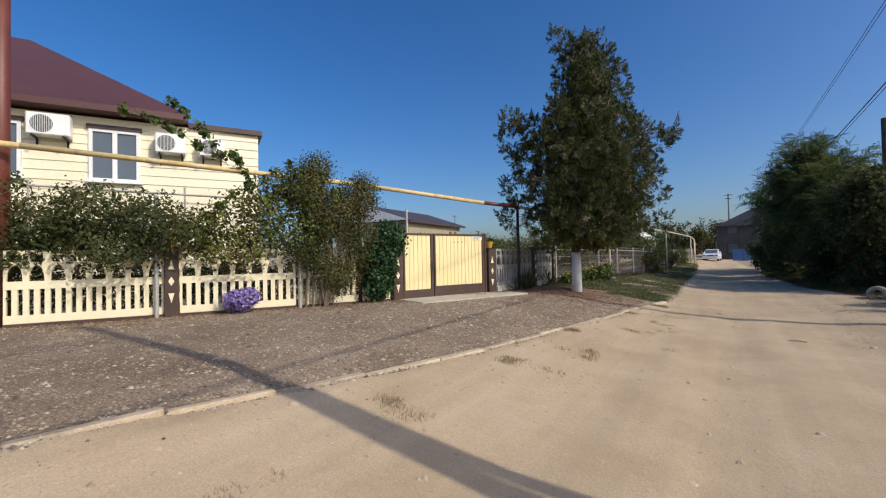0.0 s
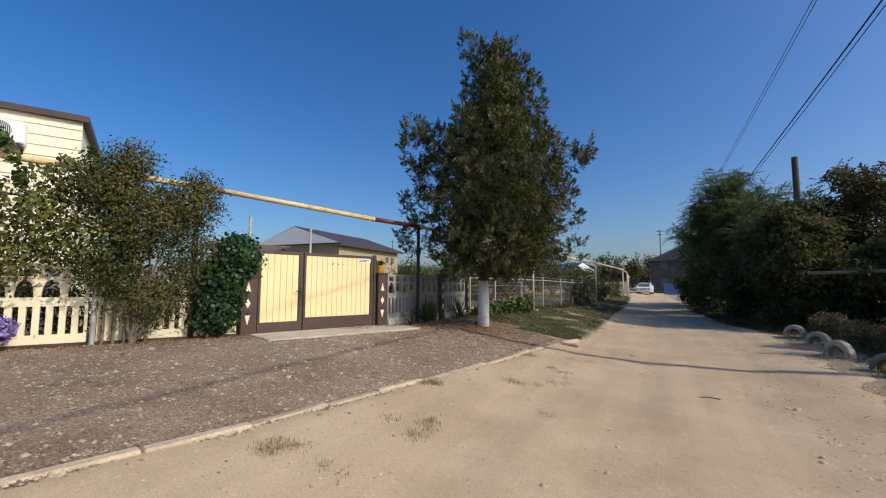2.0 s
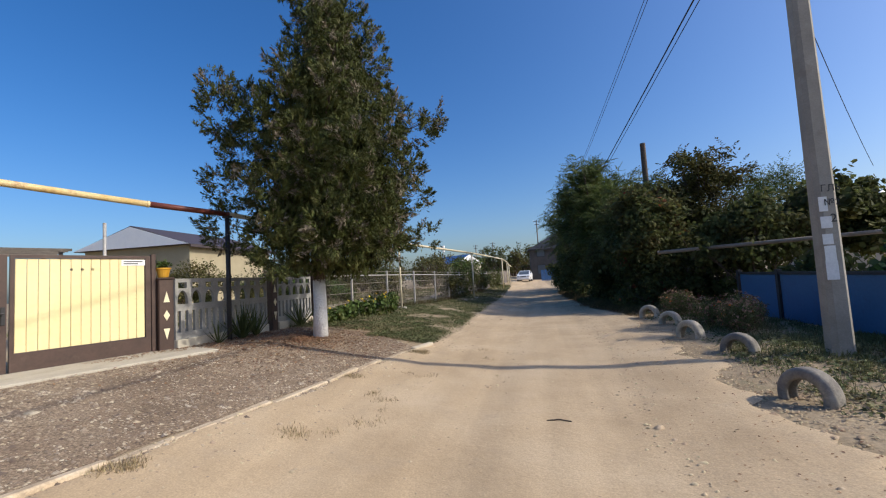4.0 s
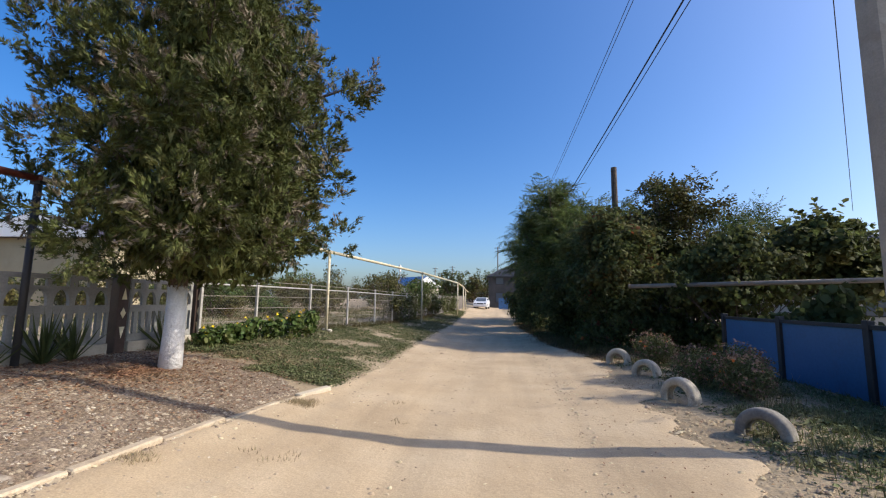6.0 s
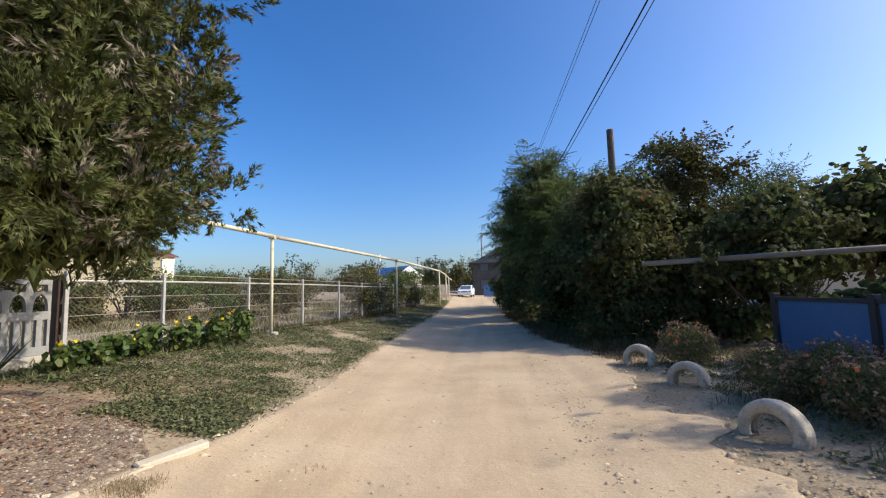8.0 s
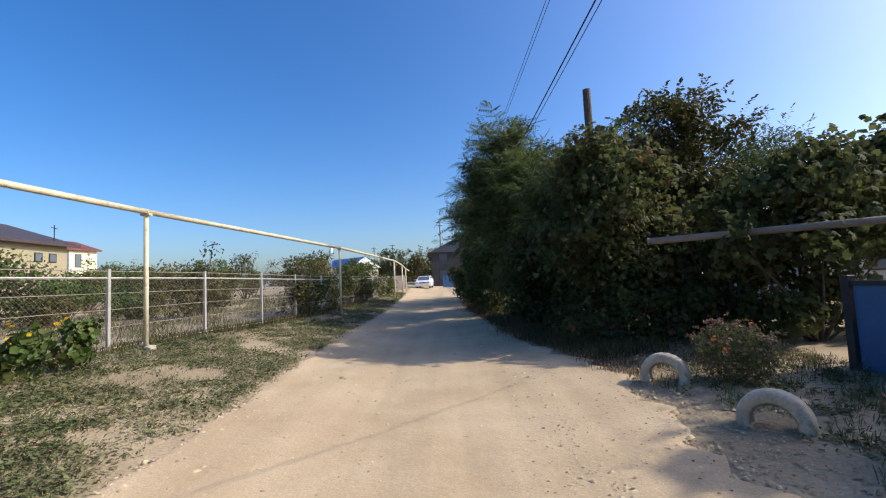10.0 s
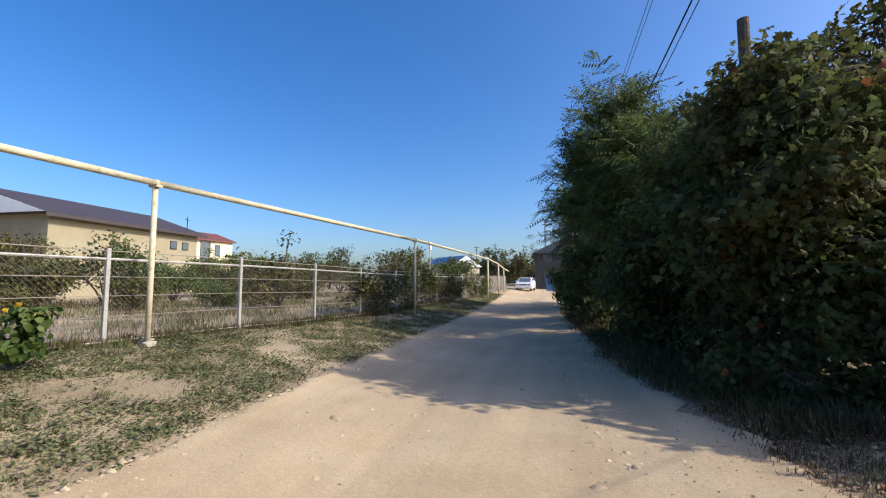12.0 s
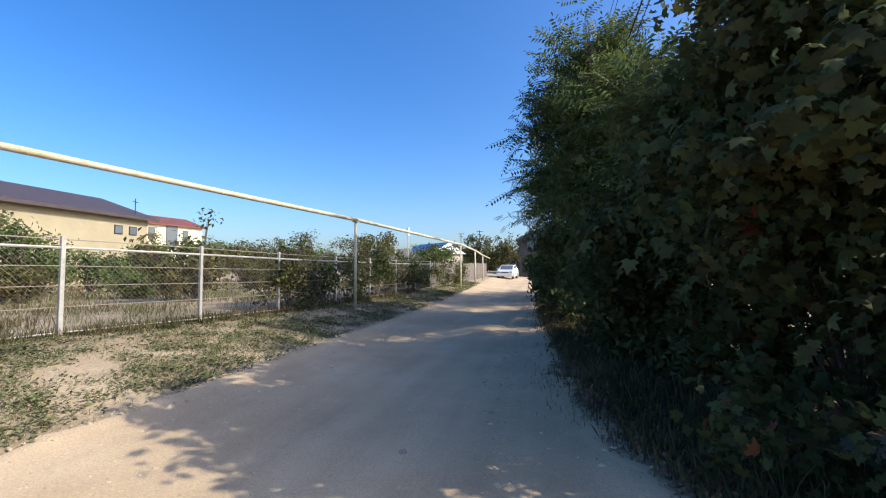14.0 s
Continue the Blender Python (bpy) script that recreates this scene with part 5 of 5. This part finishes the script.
concrete_pole((0.4, 73, .5), 9.4, .26, .17, "far concrete utility pole with cross arms")
concrete_pole((-8.5, 88, .1), 8.0, .26, .17, "far concrete utility pole with cross arms")
concrete_pole((-12.5, 92, .1), 8.0, .26, .17, "far concrete utility pole with cross arms")

gr = random.Random(40)
for i in range(5):
    x, y, s = -10.5 - gr.uniform(0, 4.0), 22 + 3.1 * i + gr.uniform(-.5, .5), gr.uniform(.4, .72)
    bush("garden_shrub", (x, y, .42), lumps(270 + i, 0, 0, s * .9, s, s, s * .8, 10, s * .42), 2200, .11, M[("olive_leaf", "olive_leaf", "leaf")[i % 3]], "dull olive garden shrub behind the netting fence", "shrub", 270 + i, LEAF, per=9, clump=.15, r0=.03)
for i in range(26):
    x, y = gr.uniform(-24, -7), gr.uniform(26, 62)
    if i < 7:
        x, y = -13.5 - gr.uniform(0, 8), 17 + i * 2.6
    s = gr.uniform(.55, .9) if i < 7 else gr.uniform(1.05, 1.75)
    mat = gr.choice(["leaf", "olive_leaf", "olive_leaf", "dark_leaf"])
    bush("garden_tree", (x, y, .4), lumps(300 + i, 0, 0, s * 1.15, s * .95, s * .95, s * .85, 9, s * .45), 1900, .15, M[mat], "small garden fruit tree with autumn leaves", "tree", 300 + i, LEAF, per=9, clump=.2, r0=.04)
for i in range(12):
    y = 26.5 + i * 1.75
    x = line_x([(-3.95, 25), (-3.75, 31), (-3.5, 40), (-3.3, 50)], y) - .15
    s = gr.uniform(.6, .95)
    bush("fence_shrub", (x, y, .35), lumps(400 + i, 0, 0, s, .45, .9, s * .9, 8, .35), 1300, .12, M[gr.choice(["olive_leaf", "dark_leaf"])], "brown dry shrub grown through the fence", "shrub", 400 + i, LEAF, per=8, clump=.14, r0=.02)
for i in range(26):
    x, y = gr.uniform(-52, -9), gr.uniform(48, 80)
    s = gr.uniform(1.5, 2.3)
    bush("garden_tree", (x, y, .4), lumps(700 + i, 0, 0, s * 1.0, s * 1.3, s, s * .85, 9, s * .5), 1500, .26, M[gr.choice(["leaf", "olive_leaf", "olive_leaf"])], "garden tree among the village plots", "tree", 700 + i, LEAF, per=9, clump=.28, r0=.06)
for i in range(34):
    a = i / 33
    x, y = -75 + 130 * a + gr.uniform(-3, 3), gr.uniform(92, 125)
    if -6 < x < 2:
        y += 20
    s = gr.uniform(1.8, 3.4)
    bush("far_tree", (x, y, .8), lumps(500 + i, 0, 0, s * .95, s * 1.2, s, s * .9, 9, s * .5), 1300, .42, M[gr.choice(["leaf", "olive_leaf", "olive_leaf"])], "far tree between village houses", "tree", 500 + i, LEAF, per=8, clump=.4, r0=.1)
for i, (x, y, s) in enumerate(((-4.5, 86, 2.4), (-7.5, 84, 2.8), (-11, 88, 2.6), (-3, 94, 3.2), (2.5, 92, 3.0), (-14, 78, 2.2))):
    bush("far_tree", (x, y, .7), lumps(560 + i, 0, 0, s * 1.0, s * 1.1, s, s, 12, s * .45), 1800, .4, M["dark_leaf" if i % 2 else "olive_leaf"], "dark tree at the end of the road", "tree", 560 + i, LEAF, per=8, clump=.35, r0=.1)
twigs = thing("fallen_twig", (0.93, 9.1, land(.93, 9.1) + .03), "small dark twig lying on the dirt road", "twig")
part("stick", tube(bmesh.new(), [(-.12, 0, 0), (0, .015, .01), (.12, -.01, 0)], .007, 6), M["bark"], twigs)
# low far hills; their haze is only painted, in the material's blue-grey
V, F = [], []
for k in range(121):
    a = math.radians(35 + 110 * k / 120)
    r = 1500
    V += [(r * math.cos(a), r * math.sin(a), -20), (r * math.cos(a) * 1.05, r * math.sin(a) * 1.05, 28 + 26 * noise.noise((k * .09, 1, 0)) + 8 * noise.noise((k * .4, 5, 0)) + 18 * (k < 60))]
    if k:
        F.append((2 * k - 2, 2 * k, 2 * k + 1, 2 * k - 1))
sheet("backdrop", V, F, M["hill"], label="low hills on the horizon with haze painted into their colour", kind="structure")


# ---- car ----
def car():
    t = thing("car", (-1.5, 61, land(-1.5, 61) + .02), "white saloon car standing on the dirt road", "car", yaw=-94)
    prof = [(2.05, .32), (2.08, .62), (1.95, .78), (1.0, .92), (.35, 1.38), (-.9, 1.42), (-1.6, 1.02), (-2.05, .98), (-2.1, .40), (-1.8, .26), (1.8, .24)]
    bm = prism(bmesh.new(), prof, -.8, .8)
    for v in bm.verts:
        if v.co.z > 1.1:
            v.co.y *= .78
    part("body", tidy(bm), M["car_white"], t)
    part("windscreen", prism(bmesh.new(), [(.99, .945), (.40, 1.345), (.385, 1.345), (.975, .945)], -.62, .62), M["glass"], t).matrix_basis = pose(.02, 0, .008)
    for s in (-1, 1):
        part("headlight", box(bmesh.new(), 2.0, s * .62 - .13, .62, 2.075, s * .62 + .13, .74, .01), M["glass"], t)
        part("side_window", box(bmesh.new(), -.9, s * .735 - .01, .98, .45, s * .735 + .01, 1.28), M["glass"], t)
        part("mirror", box(bmesh.new(), .75, s * .9 - .08, .95, .85, s * .9 + .08, 1.06, .01), M["car_white"], t)
        for x in (1.3, -1.3):
            w = part("wheel", tube(bmesh.new(), [(x, s * .62, .3), (x, s * .82, .3)], .3, 18), M["rubber"], t)
            part("rim", tube(bmesh.new(), [(x, s * .815, .3), (x, s * .826, .3)], .19, 14), M["galv"], w)
    part("bumper", box(bmesh.new(), 2.03, -.75, .3, 2.14, .75, .5, .02), M["car_white"], t)
    part("grille", box(bmesh.new(), 2.07, -.4, .6, 2.092, .4, .72), M["dark"], t)
    part("number_plate", box(bmesh.new(), 2.141, -.26, .36, 2.15, .26, .47), M["white"], t)


car()


for x, y, z in ((-11.8, 11.85, 3.76), (-11.6, 14.4, 3.68)):
    t = thing("grey_pipe_post", (x, y, .3), "grey steel pipe post standing behind the gate", "post", "pipe posts behind the gate")
    part("shaft", tube(bmesh.new(), [(0, 0, 0), (0, 0, z - .3)], .045, 10), M["galv"], t, smooth=True)
t = thing("pergola", (-13.2, 11.5, .3), "grey timber pergola frame behind the gate", "pergola", yaw=68)
for x, y in ((0, 0), (2.4, 0), (0, 1.8), (2.4, 1.8)):
    part("pergola_post", box(bmesh.new(), x - .04, y - .04, 0, x + .04, y + .04, 2.55), M["old_wood"], t)
for k in range(7):
    part("beam", box(bmesh.new(), -.2, -.2 + k * .36, 2.552, 2.6, -.14 + k * .36, 2.62), M["old_wood"], t)
t = thing("vent_mast", (-12.0, 60, .6), "thin white mast beside the far shed", "mast")
part("shaft", tube(bmesh.new(), [(0, 0, 0), (0, 0, 4.6)], .05, 8), M["galv"], t)
part("cap", tube(bmesh.new(), [(0, 0, 4.45), (0, 0, 5.3)], .16, 10), M["white"], t)
t = thing("roof_antenna", (-25.6, 40.5, 5.1), "small dark antenna on the long house roof", "antenna")
part("mast", tube(bmesh.new(), [(0, 0, 0), (0, 0, 1.3)], .03, 6), M["dark"], t)
part("cross", tube(bmesh.new(), [(-.25, 0, 1.15), (.25, 0, 1.0)], .02, 6), M["dark"], t)
for x, y in ((-4.18, 19.55), (-4.42, 19.72), (-2.8, 27.95)):
    b = bmesh.new()
    bmesh.ops.create_icosphere(b, subdivisions=1, radius=.11)
    for v in b.verts:
        v.co *= 1 + .35 * noise.noise(v.co * 9 + Vector((x, y, 0)))
        v.co.z *= .6
    tagged(part("base_stone", b, M["slab"]), "grey lump of concrete at the pipe post", "stone", "stones at the post feet").location = (x, y, land(x, y) + .03)


# ---- loose ground cover ----
def on_land(xy, lift=0.0):
    return np.array([(x, y, land(x, y) + lift) for x, y in xy])


def stones(name, seed, n, pick, size, mat, label, flat=.6, lift=.015, template=PEBBLE):
    rng = np.random.default_rng(seed)
    xy = []
    while len(xy) < n:
        p = pick(rng)
        if p:
            xy.append(p)
    s = size * rng.lognormal(0, .45, n)
    sz = np.stack([s, s * rng.uniform(.6, 1, n), s * flat * rng.uniform(.6, 1.1, n)], 1)
    mesh_np(name, *scatter(*template, on_land(xy, lift), sz, turns(rng, n, .35)), mat, label=label, kind="stuff")


def yard(rng):
    y = rng.uniform(-1.5, 13.6)
    a, b = line_x(BACK, y) + .1, line_x(KERB, y) - .1 - max(0, y - 12.9) * 1.2
    if b > a and rng.random() < .24:
        return (line_x(KERB, y) + .05 + abs(rng.normal()) * .5, y)
    return (rng.uniform(a, b), y) if b > a else None


def roadway(rng):
    y = rng.uniform(0.5, 30)
    a, b = line_x(ROAD_L, y), line_x(ROAD_R, y)
    u = rng.random()
    x = a + (b - a) * (.26 * u ** 1.3 if rng.random() < .6 else (u if rng.random() < .5 else 1 - .25 * u))
    return (x, y)


stones("gravel", 1, 105000, yard, .0142, M["pebble"], "loose brown and grey gravel stones", .7, .014, CHIP)
stones("gravel_coarse", 2, 160, yard, .030, M["pebble"], "larger flat stones among the gravel", .4)
stones("road_pebbles", 3, 15000, roadway, .0135, M["stone"], "pale pebbles scattered on the dirt road", .7, .022)
stones("road_stones", 4, 900, roadway, .019, M["stone"], "small pale stones on the dirt road", .7, .022)


def blades(name, seed, n, pick, h, mat, label, per=14, spread=.07):
    rng = np.random.default_rng(seed)
    xy = []
    while len(xy) < n:
        p = pick(rng)
        if p:
            for _ in range(per):
                xy.append((p[0] + rng.normal() * spread, p[1] + rng.normal() * spread))
    xy = xy[:n]
    s = h * rng.uniform(.5, 1.3, n)
    mesh_np(name, *scatter(*BLADE, on_land(xy, -.005), s, turns(rng, n, .55)), mat, label=label, kind="stuff")


def patchy(x, y, lo):
    return noise.noise((x * .8, y * .8, 21)) + .5 * noise.noise((x * 2.3, y * 2.3, 5)) > lo


def verge(rng):
    y = 13.6 + 34 * rng.random() ** 2.0
    a = line_x([(p[0], p[1]) for p in FPOSTS], y) - .3
    b = line_x(ROAD_L, y) - .05 + .2 * noise.noise((y * 1.7, 2, 2))
    x = rng.uniform(a, b)
    if x < -3.0 and y < 14.2:
        return None
    return (x, y) if patchy(x, y, -.22) or rng.random() < .25 else None


def right_verge(rng):
    y = rng.uniform(2.5, 18.5)
    x = 3.5 + 2.6 * rng.random() ** .7
    if y > 13.2 and rng.random() < .72:
        return None
    return (x, y) if patchy(x, y, -.1 - .42 * (x - 3.5)) else None


def garden(rng):
    x, y = rng.uniform(-16, -4.4), rng.uniform(14, 40)
    return (x, y) if patchy(x, y, -.02) else None


def edges(rng):
    y = rng.uniform(.5, 13)
    x = line_x(KERB, y) + .1 + abs(rng.normal()) * .55
    return (x, y) if patchy(x * 2, y * 2, .45) else None


def mats(name, seed, n, pick, size, mat, label, per=30, spread=.09):
    rng = np.random.default_rng(seed)
    xy = []
    while len(xy) < n:
        p = pick(rng)
        if p:
            xy += [(p[0] + rng.normal() * spread, p[1] + rng.normal() * spread) for _ in range(per)]
    xy = xy[:n]
    at = on_land(xy, .008)
    at[:, 2] += np.abs(rng.normal(size=n)) * .022
    mesh_np(name, *scatter(LEAF[0], LEAF[1], at, size * rng.uniform(.5, 1.4, n), turns(rng, n, .9)), mat, label=label, kind="stuff")


mats("verge_weed_mat", 16, 105000, verge, .043, M["mat_weed"], "low green weeds matted on the verge")
mats("roadside_weed_mat", 17, 42000, right_verge, .055, M["mat_weed"], "low green weeds round the pole and tyres")
blades("verge_grass", 5, 60000, verge, .045, M["grass"], "short patchy green and dry grass on the verge")
blades("verge_weeds", 6, 1800, verge, .11, M["grass"], "taller weeds on the verge", 20, .05)
blades("roadside_grass", 7, 26000, right_verge, .10, M["grass"], "green and dry weeds round the pole", 14, .06)
blades("garden_grass", 8, 26000, garden, .13, M["grass"], "patchy garden grass behind the netting fence", 16, .15)
blades("kerb_weeds", 9, 6500, edges, .06, M["straw"], "dry weeds along the kerb", 40, .05)


def fence_foot(rng):
    y = rng.uniform(15, 36)
    return (line_x([(p[0], p[1]) for p in FPOSTS], y) + rng.normal() * .12, y)


def hedge_foot(rng):
    y = rng.uniform(18.6, 34)
    return (line_x(ROAD_R, y) - .15 + abs(rng.normal()) * .5, y) if patchy(y, y * .7, -.05) else None


def garden_back(rng):
    x, y = rng.uniform(-20, -5.5), rng.uniform(20, 48)
    return (x, y) if patchy(x * .6, y * .6, .0) else None


blades("garden_weeds", 12, 11000, garden_back, .2, M["olive_weed"], "tall brown and olive weeds in the garden", 25, .22)
blades("fence_grass", 10, 8000, fence_foot, .15, M["olive_weed"], "taller grass along the fence foot", 10, .08)
blades("hedge_straw", 11, 4000, hedge_foot, .08, M["olive_weed"], "dry grass stalks at the foot of the thicket", 12, .16)


STALK = ([(-.004, 0, 0), (.004, 0, 0), (.004, .16, .4), (-.004, .16, .4), (.003, .45, .6), (-.003, .45, .6), (0, .75, .5)], [(0, 1, 2), (0, 2, 3), (3, 2, 4), (3, 4, 5), (5, 4, 6)])


def stalks(name, seed, n, pick, h, mat, label):
    rng = np.random.default_rng(seed)
    xy = []
    while len(xy) < n:
        p = pick(rng)
        if p:
            xy += [(p[0] + rng.normal() * .1, p[1] + rng.normal() * .1) for _ in range(9)]
    xy = xy[:n]
    mesh_np(name, *scatter(*STALK, on_land(xy, -.01), h * rng.uniform(.4, 1.2, n), turns(rng, n, .4)), mat, label=label, kind="stuff")


def thicket_edge(rng):
    y = rng.uniform(19.0, 30)
    return (line_x(ROAD_R, y) + .35 + rng.normal() * .22, y) if patchy(y * .9, y * .5, -.2) else None


def thicket_floor(rng):
    y = rng.uniform(18.8, 36)
    return (line_x(ROAD_R, y) + .05 + 1.3 * rng.random() ** .8, y)


def clod_at(rng):
    y = rng.uniform(3.5, 19.0)
    return (line_x(ROAD_R, y) + .25 + rng.normal() * .7, y)


mats("thicket_litter", 34, 30000, thicket_floor, .05, M["litter"], "brown leaves and dry weeds under the thicket", 24, .12)
blades("thicket_weeds", 35, 16000, thicket_floor, .17, M["olive_weed"], "dry olive weeds under the thicket", 14, .1)
stones("roadside_clods", 36, 12000, clod_at, .0105, M["clod"], "dry earth clods along the road edge", .8, .014)
stalks("dry_stalks", 31, 420, thicket_edge, .55, M["olive_weed"], "dry arching grass stalks at the foot of the thicket")
stalks("roadside_stalks", 32, 500, right_verge, .3, M["straw"], "dry grass stalks round the tyres")


def litter_at(rng):
    if rng.random() < .75:
        a, r = rng.uniform(0, 6.28), abs(rng.normal()) * 1.7
        x, y = -3.9 + r * math.cos(a), 12.4 + 1.1 * r * math.sin(a)
    else:
        y = rng.uniform(0, 13)
        x = line_x(BACK, y) + abs(rng.normal()) * .5 + .1
    return (x, y) if line_x(BACK, y) + .1 < x < line_x(KERB, y) - .1 else None


def right_litter(rng):
    y = rng.uniform(6, 19.5)
    return (line_x(ROAD_R, y) - .3 + rng.normal() * .55, y)


rng = np.random.default_rng(18)
xy = [right_litter(rng) for _ in range(1100)]
mesh_np("roadside_litter", *scatter(LEAF[0], LEAF[1], on_land(xy, .03), .026 * rng.uniform(.4, 1.4, 1100), turns(rng, 1100, .6)), M["litter"], label="brown leaves and bits of straw by the roadside", kind="stuff")
rng = np.random.default_rng(19)
xy = [(rng.uniform(3.0, 6.2) - .2 * rng.random(), 18.9 + rng.normal() * .7) for _ in range(5200)]
mesh_np("gateway_litter", *scatter(LEAF[0], LEAF[1], on_land(xy, .02), .045 * rng.uniform(.4, 1.4, 5200), turns(rng, 5200, .6)), M["litter"], label="brown fallen leaves before the old gate", kind="stuff")


def gateway(rng):
    x, y = rng.uniform(3.1, 6.0), rng.uniform(17.6, 20)
    return (x, y) if patchy(x, y, -.1) else None


blades("gateway_grass", 33, 6000, gateway, .07, M["olive_weed"], "dry olive grass before the old gate", 14, .08)
rng = np.random.default_rng(15)
xy = []
while len(xy) < 15000:
    p = litter_at(rng)
    if p:
        xy.append(p)
mesh_np("leaf_litter", *scatter(LEAF[0], LEAF[1], on_land(xy, .035), .042 * rng.uniform(.5, 1.3, 15000), turns(rng, 15000, .5)), M["litter"], label="reddish brown fallen leaves on the gravel", kind="stuff")
